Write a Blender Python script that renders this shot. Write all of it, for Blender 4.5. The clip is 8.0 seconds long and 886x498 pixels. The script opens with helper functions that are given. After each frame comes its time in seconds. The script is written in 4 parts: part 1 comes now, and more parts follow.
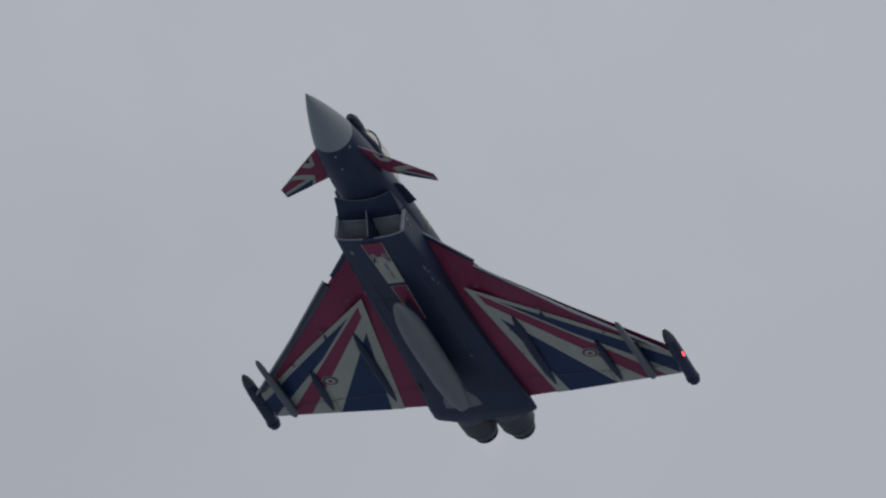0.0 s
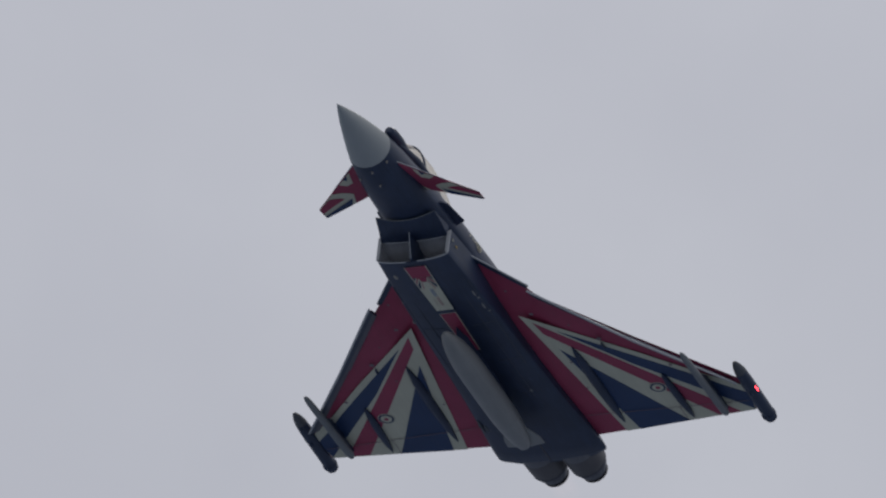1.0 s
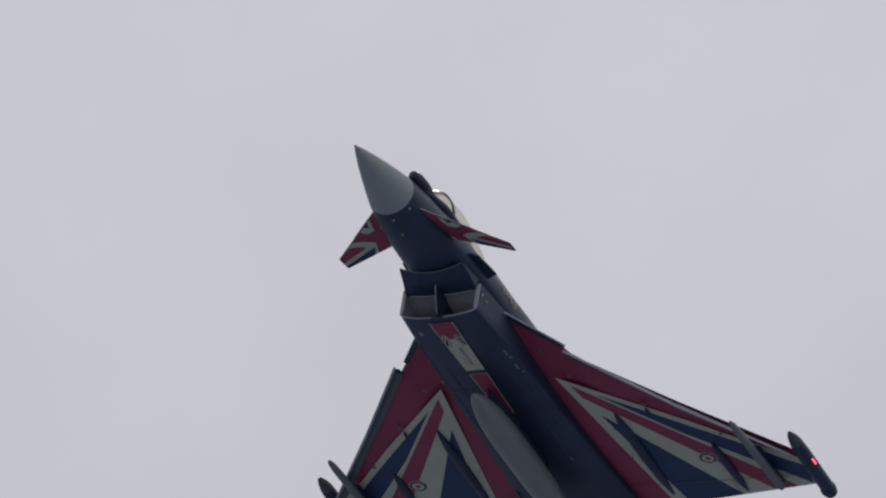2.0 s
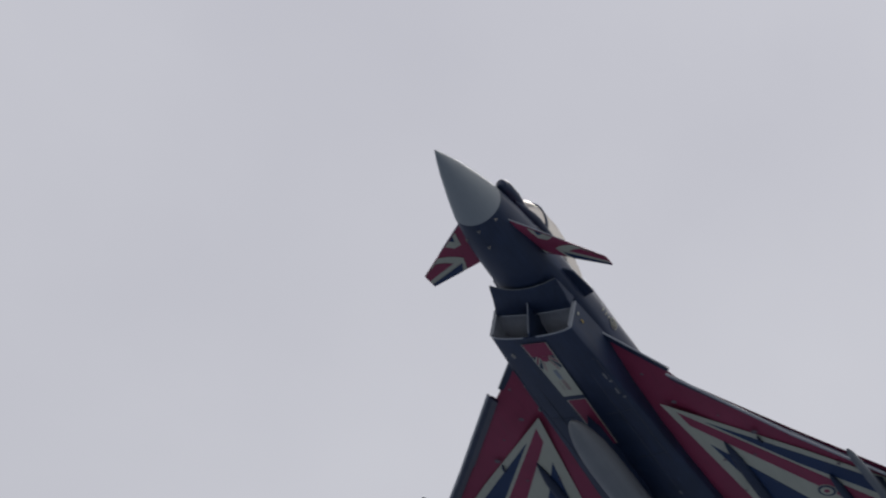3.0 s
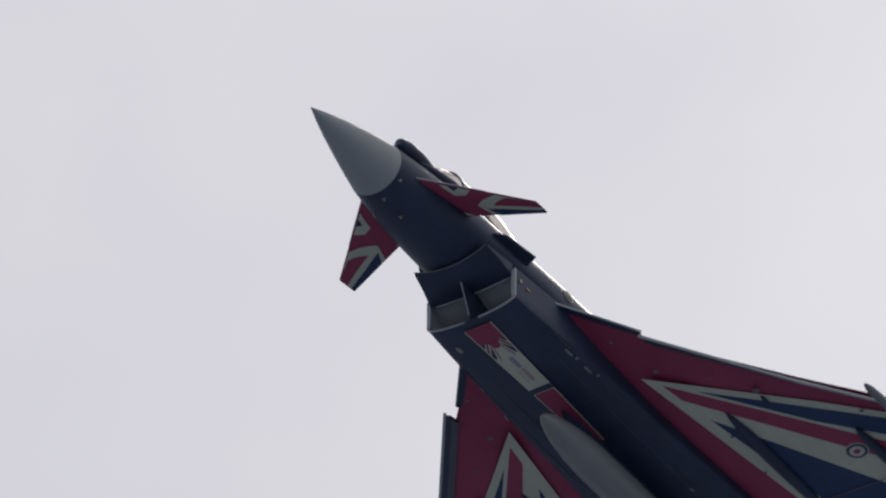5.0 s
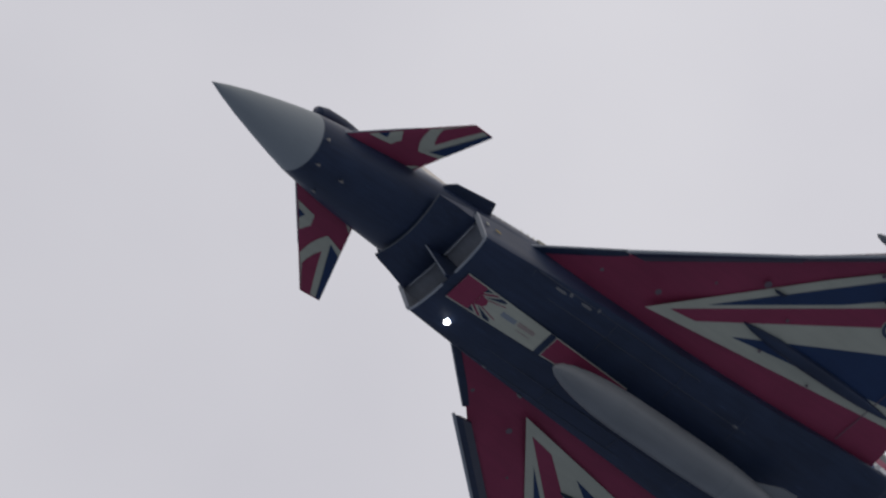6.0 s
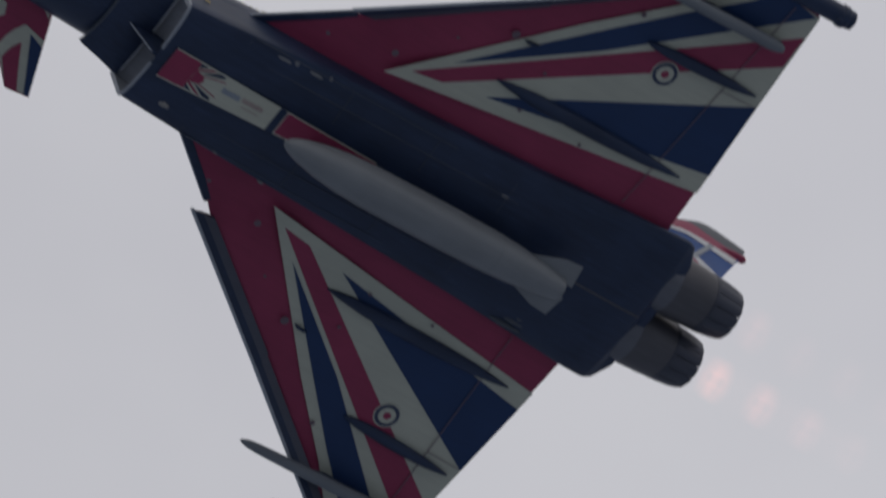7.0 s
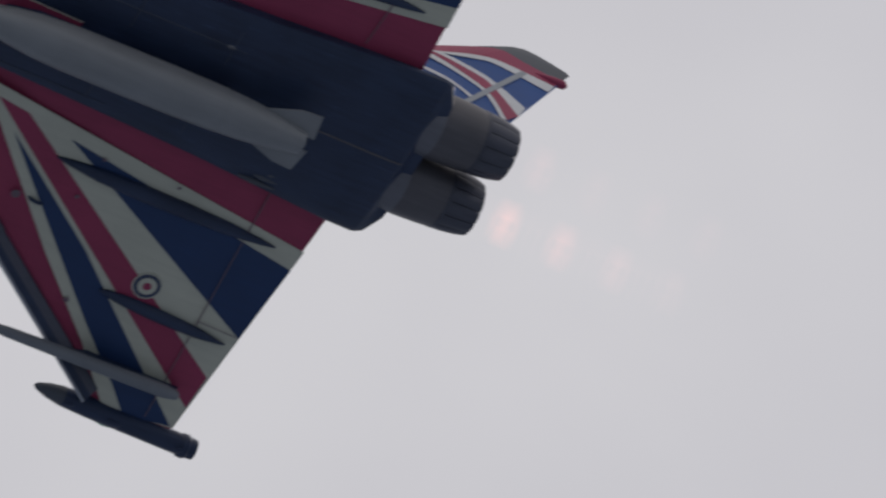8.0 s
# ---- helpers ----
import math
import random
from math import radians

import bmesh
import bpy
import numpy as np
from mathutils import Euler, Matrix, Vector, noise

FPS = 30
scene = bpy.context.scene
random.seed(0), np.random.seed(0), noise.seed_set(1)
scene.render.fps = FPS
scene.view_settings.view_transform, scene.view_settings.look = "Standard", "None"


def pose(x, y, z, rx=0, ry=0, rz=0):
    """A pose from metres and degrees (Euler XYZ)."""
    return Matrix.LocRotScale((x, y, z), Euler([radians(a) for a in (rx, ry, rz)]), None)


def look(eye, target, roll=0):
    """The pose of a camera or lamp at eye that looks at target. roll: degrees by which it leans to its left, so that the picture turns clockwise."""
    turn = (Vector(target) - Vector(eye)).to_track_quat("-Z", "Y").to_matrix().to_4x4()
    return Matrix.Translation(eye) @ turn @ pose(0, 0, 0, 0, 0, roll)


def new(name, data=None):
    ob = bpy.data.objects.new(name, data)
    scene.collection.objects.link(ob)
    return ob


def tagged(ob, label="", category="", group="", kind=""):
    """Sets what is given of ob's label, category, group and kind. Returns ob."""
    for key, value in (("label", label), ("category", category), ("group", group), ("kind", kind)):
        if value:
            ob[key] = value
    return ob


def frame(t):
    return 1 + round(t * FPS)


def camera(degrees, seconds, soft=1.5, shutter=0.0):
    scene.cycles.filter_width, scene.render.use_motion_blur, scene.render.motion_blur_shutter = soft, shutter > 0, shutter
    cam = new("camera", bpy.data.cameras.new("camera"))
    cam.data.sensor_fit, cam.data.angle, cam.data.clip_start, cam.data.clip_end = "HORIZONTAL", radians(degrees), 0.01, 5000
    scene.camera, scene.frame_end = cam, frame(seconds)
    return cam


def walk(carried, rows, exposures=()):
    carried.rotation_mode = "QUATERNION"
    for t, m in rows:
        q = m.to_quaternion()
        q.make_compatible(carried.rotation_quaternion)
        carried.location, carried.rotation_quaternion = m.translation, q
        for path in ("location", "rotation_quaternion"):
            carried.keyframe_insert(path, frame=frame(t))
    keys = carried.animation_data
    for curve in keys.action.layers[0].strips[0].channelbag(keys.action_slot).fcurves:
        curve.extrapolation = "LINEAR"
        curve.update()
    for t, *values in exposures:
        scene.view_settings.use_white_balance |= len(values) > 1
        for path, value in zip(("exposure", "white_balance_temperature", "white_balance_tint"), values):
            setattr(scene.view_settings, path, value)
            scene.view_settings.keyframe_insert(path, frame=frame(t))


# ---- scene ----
cam = camera(2.0, 8.0, soft=2.2, shutter=0.35)
CAMERA_ROWS = [
    (0.0, pose(0, 0, 1.7, 100.0802, 0, -8.8300)),
    (0.1, pose(0, 0, 1.7, 100.3437, 0, -8.6473)),
    (0.2, pose(0, 0, 1.7, 100.6080, 0, -8.4625)),
    (0.3, pose(0, 0, 1.7, 100.8734, 0, -8.2841)),
    (0.4, pose(0, 0, 1.7, 101.1402, 0, -8.0889)),
    (0.5, pose(0, 0, 1.7, 101.4087, 0, -7.9009)),
    (0.6, pose(0, 0, 1.7, 101.6787, 0, -7.7123)),
    (0.7, pose(0, 0, 1.7, 101.9502, 0, -7.5223)),
    (0.8, pose(0, 0, 1.7, 102.2233, 0, -7.3297)),
    (0.9, pose(0, 0, 1.7, 102.4982, 0, -7.1333)),
    (1.0, pose(0, 0, 1.7, 102.7752, 0, -6.9322)),
    (1.1, pose(0, 0, 1.7, 103.0567, 0, -6.7238)),
    (1.2, pose(0, 0, 1.7, 103.3404, 0, -6.5138)),
    (1.3, pose(0, 0, 1.7, 103.6239, 0, -6.3068)),
    (1.4, pose(0, 0, 1.7, 103.9090, 0, -6.0997)),
    (1.5, pose(0, 0, 1.7, 104.1954, 0, -5.8920)),
    (1.6, pose(0, 0, 1.7, 104.4830, 0, -5.6836)),
    (1.7, pose(0, 0, 1.7, 104.7717, 0, -5.4740)),
    (1.8, pose(0, 0, 1.7, 105.0612, 0, -5.2627)),
    (1.9, pose(0, 0, 1.7, 105.3514, 0, -5.0494)),
    (2.0, pose(0, 0, 1.7, 105.6422, 0, -4.8334)),
    (2.1, pose(0, 0, 1.7, 105.9335, 0, -4.6142)),
    (2.2, pose(0, 0, 1.7, 106.2250, 0, -4.3911)),
    (2.3, pose(0, 0, 1.7, 106.5167, 0, -4.1634)),
    (2.4, pose(0, 0, 1.7, 106.8072, 0, -3.9146)),
    (2.5, pose(0, 0, 1.7, 107.1023, 0, -3.6684)),
    (2.6, pose(0, 0, 1.7, 107.4000, 0, -3.4117)),
    (2.7, pose(0, 0, 1.7, 107.7011, 0, -3.1480)),
    (2.8, pose(0, 0, 1.7, 108.0054, 0, -2.8800)),
    (2.9, pose(0, 0, 1.7, 108.3127, 0, -2.6176)),
    (3.0, pose(0, 0, 1.7, 108.6227, 0, -2.3437)),
    (3.1, pose(0, 0, 1.7, 108.9359, 0, -2.0702)),
    (3.2, pose(0, 0, 1.7, 109.2524, 0, -1.7936)),
    (3.3, pose(0, 0, 1.7, 109.5715, 0, -1.5200)),
    (3.4, pose(0, 0, 1.7, 109.8928, 0, -1.2529)),
    (3.5, pose(0, 0, 1.7, 110.2156, 0, -0.9796)),
    (3.6, pose(0, 0, 1.7, 110.5409, 0, -0.7091)),
    (3.7, pose(0, 0, 1.7, 110.8703, 0, -0.4391)),
    (3.8, pose(0, 0, 1.7, 111.2041, 0, -0.1670)),
    (3.9, pose(0, 0, 1.7, 111.5425, 0, 0.1100)),
    (4.0, pose(0, 0, 1.7, 111.8854, 0, 0.3946)),
    (4.1, pose(0, 0, 1.7, 112.2308, 0, 0.6850)),
    (4.2, pose(0, 0, 1.7, 112.5777, 0, 0.9726)),
    (4.3, pose(0, 0, 1.7, 112.9275, 0, 1.2818)),
    (4.4, pose(0, 0, 1.7, 113.2832, 0, 1.5904)),
    (4.5, pose(0, 0, 1.7, 113.6424, 0, 1.9261)),
    (4.6, pose(0, 0, 1.7, 114.0094, 0, 2.2724)),
    (4.7, pose(0, 0, 1.7, 114.3807, 0, 2.6422)),
    (4.8, pose(0, 0, 1.7, 114.7559, 0, 3.0175)),
    (4.9, pose(0, 0, 1.7, 115.1350, 0, 3.4199)),
    (5.0, pose(0, 0, 1.7, 115.5175, 0, 3.8436)),
    (5.1, pose(0, 0, 1.7, 115.9027, 0, 4.2892)),
    (5.2, pose(0, 0, 1.7, 116.2898, 0, 4.7574)),
    (5.3, pose(0, 0, 1.7, 116.6781, 0, 5.2487)),
    (5.4, pose(0, 0, 1.7, 117.0669, 0, 5.7630)),
    (5.5, pose(0, 0, 1.7, 117.4556, 0, 6.3003)),
    (5.6, pose(0, 0, 1.7, 117.8439, 0, 6.8603)),
    (5.7, pose(0, 0, 1.7, 118.2316, 0, 7.4422)),
    (5.8, pose(0, 0, 1.7, 118.6188, 0, 8.0453)),
    (5.9, pose(0, 0, 1.7, 118.9951, 0, 8.6489)),
    (6.0, pose(0, 0, 1.7, 119.3539, 0, 9.2760)),
    (6.1, pose(0, 0, 1.7, 119.7312, 0, 9.9280)),
    (6.2, pose(0, 0, 1.7, 120.0873, 0, 10.5853)),
    (6.3, pose(0, 0, 1.7, 120.4674, 0, 11.2614)),
    (6.4, pose(0, 0, 1.7, 120.8283, 0, 11.9422)),
    (6.5, pose(0, 0, 1.7, 121.2049, 0, 12.6366)),
    (6.6, pose(0, 0, 1.7, 121.5679, 0, 13.3077)),
    (6.7, pose(0, 0, 1.7, 121.9447, 0, 14.0679)),
    (6.8, pose(0, 0, 1.7, 122.2893, 0, 14.8221)),
    (6.9, pose(0, 0, 1.7, 122.6661, 0, 15.6702)),
    (7.0, pose(0, 0, 1.7, 123.0216, 0, 16.5462)),
    (7.1, pose(0, 0, 1.7, 123.4130, 0, 17.5107)),
    (7.2, pose(0, 0, 1.7, 123.8138, 0, 18.5038)),
    (7.3, pose(0, 0, 1.7, 124.2348, 0, 19.5094)),
    (7.4, pose(0, 0, 1.7, 124.6521, 0, 20.4579)),
    (7.5, pose(0, 0, 1.7, 125.0721, 0, 21.4598)),
    (7.6, pose(0, 0, 1.7, 125.4868, 0, 22.4207)),
    (7.7, pose(0, 0, 1.7, 125.9123, 0, 23.4727)),
    (7.8, pose(0, 0, 1.7, 126.3188, 0, 24.5902)),
    (7.9, pose(0, 0, 1.7, 126.7393, 0, 25.7852)),
    (8.0, pose(0, 0, 1.7, 127.1870, 0, 27.0116)),
]
walk(cam, CAMERA_ROWS, exposures=[(0.0, -0.17, 6500, 9), (1.0, -0.12, 6470, 11), (2.5, -0.16, 6560, 12), (3.0, -0.21, 6490, 11), (3.5, -0.20, 6480, 11.5), (4.0, -0.15, 6540, 11), (4.5, -0.14, 6560, 12), (6.0, -0.15, 6560, 12), (6.5, -0.04, 6520, 12), (7.0, -0.24, 6500, 11.5), (7.5, -0.13, 6500, 10), (8.0, 0.05, 6620, 12)])

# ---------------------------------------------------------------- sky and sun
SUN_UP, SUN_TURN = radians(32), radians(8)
world = bpy.data.worlds.new("overcast_sky")
scene.world = world
world.use_nodes = True
wt = world.node_tree
back = wt.nodes["Background"]
sky, cloud, cloud2, wco, cmix, wmix, gain, ramp = (wt.nodes.new("ShaderNode" + k) for k in ("TexSky", "TexNoise", "TexNoise", "TexCoord", "Math", "MixRGB", "MixRGB", "ValToRGB"))
sky.sky_type, sky.sun_disc, sky.sun_elevation, sky.sun_rotation = "NISHITA", False, SUN_UP, SUN_TURN
cloud.inputs["Scale"].default_value, cloud.inputs["Detail"].default_value, cloud.inputs["Roughness"].default_value = 14, 4, 0.5
cloud2.inputs["Scale"].default_value, cloud2.inputs["Detail"].default_value = 60, 5
cmix.operation = "MULTIPLY_ADD"
cmix.inputs[1].default_value = 0.6
wt.links.new(wco.outputs["Generated"], cloud.inputs["Vector"])
wt.links.new(wco.outputs["Generated"], cloud2.inputs["Vector"])
wt.links.new(cloud2.outputs["Fac"], cmix.inputs[0])
wt.links.new(cloud.outputs["Fac"], cmix.inputs[2])
ramp.color_ramp.elements[0].position, ramp.color_ramp.elements[1].position = 0.35, 1.0
ramp.color_ramp.elements[0].color, ramp.color_ramp.elements[1].color = (0.88, 0.88, 0.90, 1), (1.12, 1.12, 1.10, 1)
wt.links.new(cmix.outputs[0], ramp.inputs[0])
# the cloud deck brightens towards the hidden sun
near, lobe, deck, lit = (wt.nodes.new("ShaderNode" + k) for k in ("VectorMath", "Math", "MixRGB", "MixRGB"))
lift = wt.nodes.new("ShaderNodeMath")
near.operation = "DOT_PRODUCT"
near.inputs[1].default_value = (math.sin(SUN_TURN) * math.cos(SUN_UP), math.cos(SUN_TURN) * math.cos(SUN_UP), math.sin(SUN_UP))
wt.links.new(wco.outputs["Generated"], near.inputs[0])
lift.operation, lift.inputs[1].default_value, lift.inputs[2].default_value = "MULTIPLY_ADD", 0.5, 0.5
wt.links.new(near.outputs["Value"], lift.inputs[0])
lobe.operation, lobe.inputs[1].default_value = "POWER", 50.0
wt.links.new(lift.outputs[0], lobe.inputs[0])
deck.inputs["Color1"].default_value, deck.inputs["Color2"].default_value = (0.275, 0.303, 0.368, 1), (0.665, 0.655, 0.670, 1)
high, bright = wt.nodes.new("ShaderNodeSeparateXYZ"), wt.nodes.new("ShaderNodeMixRGB")
wt.links.new(wco.outputs["Generated"], high.inputs[0])
wt.links.new(high.outputs["Z"], deck.inputs["Fac"])
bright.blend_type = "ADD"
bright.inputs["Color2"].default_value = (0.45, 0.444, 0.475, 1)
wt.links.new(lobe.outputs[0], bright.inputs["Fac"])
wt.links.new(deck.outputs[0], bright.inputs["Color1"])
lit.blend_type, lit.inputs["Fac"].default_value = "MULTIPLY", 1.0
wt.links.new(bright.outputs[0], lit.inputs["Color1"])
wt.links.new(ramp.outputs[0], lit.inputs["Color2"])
gain.blend_type, gain.inputs["Fac"].default_value = "MULTIPLY", 1.0
gain.inputs["Color2"].default_value = (0.1, 0.1, 0.1, 1)
wt.links.new(sky.outputs[0], gain.inputs["Color1"])
wmix.inputs["Fac"].default_value = 0.97
wt.links.new(gain.outputs[0], wmix.inputs["Color1"])
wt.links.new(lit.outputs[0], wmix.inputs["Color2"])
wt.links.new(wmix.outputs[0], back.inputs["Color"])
back.inputs["Strength"].default_value = 1.0
sun_data = bpy.data.lights.new("sun", "SUN")
sun_data.energy, sun_data.angle, sun_data.color = 0.95, radians(14), (1.0, 0.96, 0.9)
sun = new("sun", sun_data)
sun.matrix_world = look((0, 0, 60), (-math.sin(SUN_TURN) * math.cos(SUN_UP), -math.cos(SUN_TURN) * math.cos(SUN_UP), 60 - math.sin(SUN_UP)))

# ---------------------------------------------------------------- materials
def material(name):
    m = bpy.data.materials.new(name)
    m.use_nodes = True
    nt = m.node_tree
    return m, nt, nt.nodes["Principled BSDF"]


def paint(name, colour, rough=0.45, spread=0.12, metal=0.0, shine=0.5, flecks=0.0):
    """Aircraft paint: soft blotches of wear, fine grain and faint streaks along the body."""
    m, nt, b = material(name)
    co = nt.nodes.new("ShaderNodeTexCoord")
    big = nt.nodes.new("ShaderNodeTexNoise")
    big.inputs["Scale"].default_value, big.inputs["Detail"].default_value = 1.3, 5
    nt.links.new(co.outputs["Object"], big.inputs["Vector"])
    stretch = nt.nodes.new("ShaderNodeMapping")
    stretch.inputs["Scale"].default_value = (9, 0.8, 9)
    nt.links.new(co.outputs["Object"], stretch.inputs["Vector"])
    fine = nt.nodes.new("ShaderNodeTexNoise")
    fine.inputs["Scale"].default_value, fine.inputs["Detail"].default_value = 1.6, 6
    nt.links.new(stretch.outputs[0], fine.inputs["Vector"])
    both = nt.nodes.new("ShaderNodeMath")
    both.operation = "ADD"
    nt.links.new(big.outputs["Fac"], both.inputs[0])
    nt.links.new(fine.outputs["Fac"], both.inputs[1])
    ramp = nt.nodes.new("ShaderNodeMapRange")
    ramp.inputs["From Min"].default_value, ramp.inputs["From Max"].default_value = 0.6, 1.4
    ramp.inputs["To Min"].default_value, ramp.inputs["To Max"].default_value = 1 - spread, 1 + spread
    nt.links.new(both.outputs[0], ramp.inputs["Value"])
    mul = nt.nodes.new("ShaderNodeVectorMath")
    mul.operation = "SCALE"
    mul.inputs[0].default_value = colour
    nt.links.new(ramp.outputs[0], mul.inputs["Scale"])
    if flecks:
        # sparse pale scuffs and oil streaks, drawn out along the body
        spots, dots = nt.nodes.new("ShaderNodeTexNoise"), nt.nodes.new("ShaderNodeMapRange")
        spots.inputs["Scale"].default_value, spots.inputs["Detail"].default_value = 2.6, 5
        spots.inputs["Roughness"].default_value = 0.65
        nt.links.new(stretch.outputs[0], spots.inputs["Vector"])
        dots.inputs["From Min"].default_value, dots.inputs["From Max"].default_value = 0.60, 0.78
        dots.inputs["To Min"].default_value, dots.inputs["To Max"].default_value = 1.0, 1.0 + flecks
        nt.links.new(spots.outputs["Fac"], dots.inputs["Value"])
        scuff = nt.nodes.new("ShaderNodeVectorMath")
        scuff.operation = "SCALE"
        nt.links.new(mul.outputs[0], scuff.inputs[0])
        nt.links.new(dots.outputs[0], scuff.inputs["Scale"])
        mul = scuff
    nt.links.new(mul.outputs[0], b.inputs["Base Color"])
    rr = nt.nodes.new("ShaderNodeMapRange")
    rr.inputs["To Min"].default_value, rr.inputs["To Max"].default_value = rough - 0.08, rough + 0.12
    nt.links.new(fine.outputs["Fac"], rr.inputs["Value"])
    nt.links.new(rr.outputs[0], b.inputs["Roughness"])
    b.inputs["Metallic"].default_value = metal
    b.inputs["Specular IOR Level"].default_value = shine
    bump = nt.nodes.new("ShaderNodeBump")
    bump.inputs["Strength"].default_value, bump.inputs["Distance"].default_value = 0.08, 0.01
    nt.links.new(fine.outputs["Fac"], bump.inputs["Height"])
    nt.links.new(bump.outputs[0], b.inputs["Normal"])
    return m


def glowing(name, colour, strength):
    m, nt, b = material(name)
    b.inputs["Base Color"].default_value = (*colour, 1)
    b.inputs["Emission Color"].default_value = (*colour, 1)
    b.inputs["Emission Strength"].default_value = strength
    return m


def flame_material(name, colour, strength):
    """Thin hot gas: lets all light through and adds a faint glow that fades to its rim."""
    m, nt, b = material(name)
    nt.nodes.remove(b)
    clear, glow, add, co, grad, fade, grain, mul = (nt.nodes.new("ShaderNode" + k) for k in ("BsdfTransparent", "Emission", "AddShader", "TexCoord", "TexGradient", "Math", "TexNoise", "Math"))
    grad.gradient_type = "SPHERICAL"
    size = nt.nodes.new("ShaderNodeMapping")
    size.inputs["Scale"].default_value = (2.85, 0.0, 2.85)
    nt.links.new(co.outputs["Object"], size.inputs["Vector"])
    nt.links.new(size.outputs[0], grad.inputs["Vector"])
    fade.operation, fade.inputs[1].default_value = "POWER", 0.6
    nt.links.new(grad.outputs["Fac"], fade.inputs[0])
    grain.inputs["Scale"].default_value, grain.inputs["Detail"].default_value = 5, 3
    nt.links.new(co.outputs["Object"], grain.inputs["Vector"])
    mul.operation = "MULTIPLY"
    nt.links.new(fade.outputs[0], mul.inputs[0])
    nt.links.new(grain.outputs["Fac"], mul.inputs[1])
    gain_ = nt.nodes.new("ShaderNodeMath")
    gain_.operation, gain_.inputs[1].default_value = "MULTIPLY", strength * 2
    nt.links.new(mul.outputs[0], gain_.inputs[0])
    nt.links.new(gain_.outputs[0], glow.inputs["Strength"])
    glow.inputs["Color"].default_value = (*colour, 1)
    nt.links.new(clear.outputs[0], add.inputs[0])
    nt.links.new(glow.outputs[0], add.inputs[1])
    nt.links.new(add.outputs[0], nt.nodes["Material Output"].inputs["Surface"])
    return m


def canopy_material():
    """Gold-tinted acrylic: mostly clear, a little milky where the light falls through it, glossy at the edges."""
    m, nt, b = material("tinted_canopy_glass")
    nt.nodes.remove(b)
    clear, gloss, mix, fres, milk, shine, pale, blend = (nt.nodes.new("ShaderNode" + k) for k in ("BsdfTransparent", "BsdfGlossy", "MixShader", "LayerWeight", "BsdfTranslucent", "BsdfDiffuse", "MixShader", "MixShader"))
    clear.inputs["Color"].default_value = (0.99, 0.965, 0.91, 1)
    milk.inputs["Color"].default_value = shine.inputs["Color"].default_value = (1.0, 0.95, 0.87, 1)
    gloss.inputs["Color"].default_value = (0.75, 0.73, 0.70, 1)
    gloss.inputs["Roughness"].default_value = 0.08
    fres.inputs["Blend"].default_value = 0.2
    soft = nt.nodes.new("ShaderNodeMath")
    soft.operation, soft.inputs[1].default_value = "MULTIPLY", 0.35
    nt.links.new(fres.outputs["Facing"], soft.inputs[0])
    nt.links.new(milk.outputs[0], pale.inputs[1])
    nt.links.new(shine.outputs[0], pale.inputs[2])
    pale.inputs[0].default_value = 0.1
    blend.inputs[0].default_value = 0.4
    nt.links.new(clear.outputs[0], blend.inputs[1])
    nt.links.new(pale.outputs[0], blend.inputs[2])
    nt.links.new(soft.outputs[0], mix.inputs[0])
    nt.links.new(blend.outputs[0], mix.inputs[1])
    nt.links.new(gloss.outputs[0], mix.inputs[2])
    nt.links.new(mix.outputs[0], nt.nodes["Material Output"].inputs["Surface"])
    return m


def ground_material():
    m, nt, b = material("blue_grey_surface")
    co, n1, n2, ramp = (nt.nodes.new("ShaderNode" + k) for k in ("TexCoord", "TexNoise", "TexNoise", "ValToRGB"))
    n1.inputs["Scale"].default_value, n1.inputs["Detail"].default_value = 0.02, 6
    n2.inputs["Scale"].default_value, n2.inputs["Detail"].default_value = 1.5, 6
    add = nt.nodes.new("ShaderNodeMath")
    add.operation = "MULTIPLY_ADD"
    add.inputs[1].default_value = 0.4
    nt.links.new(co.outputs["Object"], n1.inputs["Vector"])
    nt.links.new(co.outputs["Object"], n2.inputs["Vector"])
    nt.links.new(n2.outputs["Fac"], add.inputs[0])
    nt.links.new(n1.outputs["Fac"], add.inputs[2])
    ramp.color_ramp.elements[0].position, ramp.color_ramp.elements[1].position = 0.45, 0.95
    # extra blue stands in for haze on the jet's underside
    ramp.color_ramp.elements[0].color, ramp.color_ramp.elements[1].color = (0.122, 0.152, 0.208, 1), (0.222, 0.262, 0.336, 1)
    nt.links.new(add.outputs[0], ramp.inputs[0])
    nt.links.new(ramp.outputs[0], b.inputs["Base Color"])
    b.inputs["Roughness"].default_value = 0.95
    return m


NAVY = paint("navy_paint", (0.024, 0.039, 0.079), 0.40, 0.3, 0.0, 0.4, 0.9)
BLUE = paint("flag_blue_paint", (0.018, 0.046, 0.124), 0.5, 0.12, 0.0, 0.35)
RINGBLUE = paint("faded_roundel_blue", (0.06, 0.075, 0.12), 0.5, 0.12, 0.0, 0.35)
# flag blue made brighter: the sky's light on the fin is in the colour
LITFINBLUE = paint("lit_fin_blue_paint", (0.012, 0.075, 0.27), 0.5, 0.12, 0.0, 0.35)
RED = paint("flag_red_paint", (0.335, 0.046, 0.100), 0.5, 0.12, 0.0, 0.35)
WHITE = paint("flag_white_paint", (0.565, 0.56, 0.44), 0.5, 0.08, 0.0, 0.35)
# the same flag white, lightened as if lit by the sky on the fin
LITFINWHITE = paint("lit_fin_white_paint", (0.70, 0.71, 0.70), 0.5, 0.08, 0.0, 0.35)
RAILGREY = paint("rail_grey_paint", (0.20, 0.215, 0.225), 0.5, 0.09, 0.0, 0.3)
GREY = paint("light_grey_paint", (0.33, 0.36, 0.38), 0.5, 0.07)
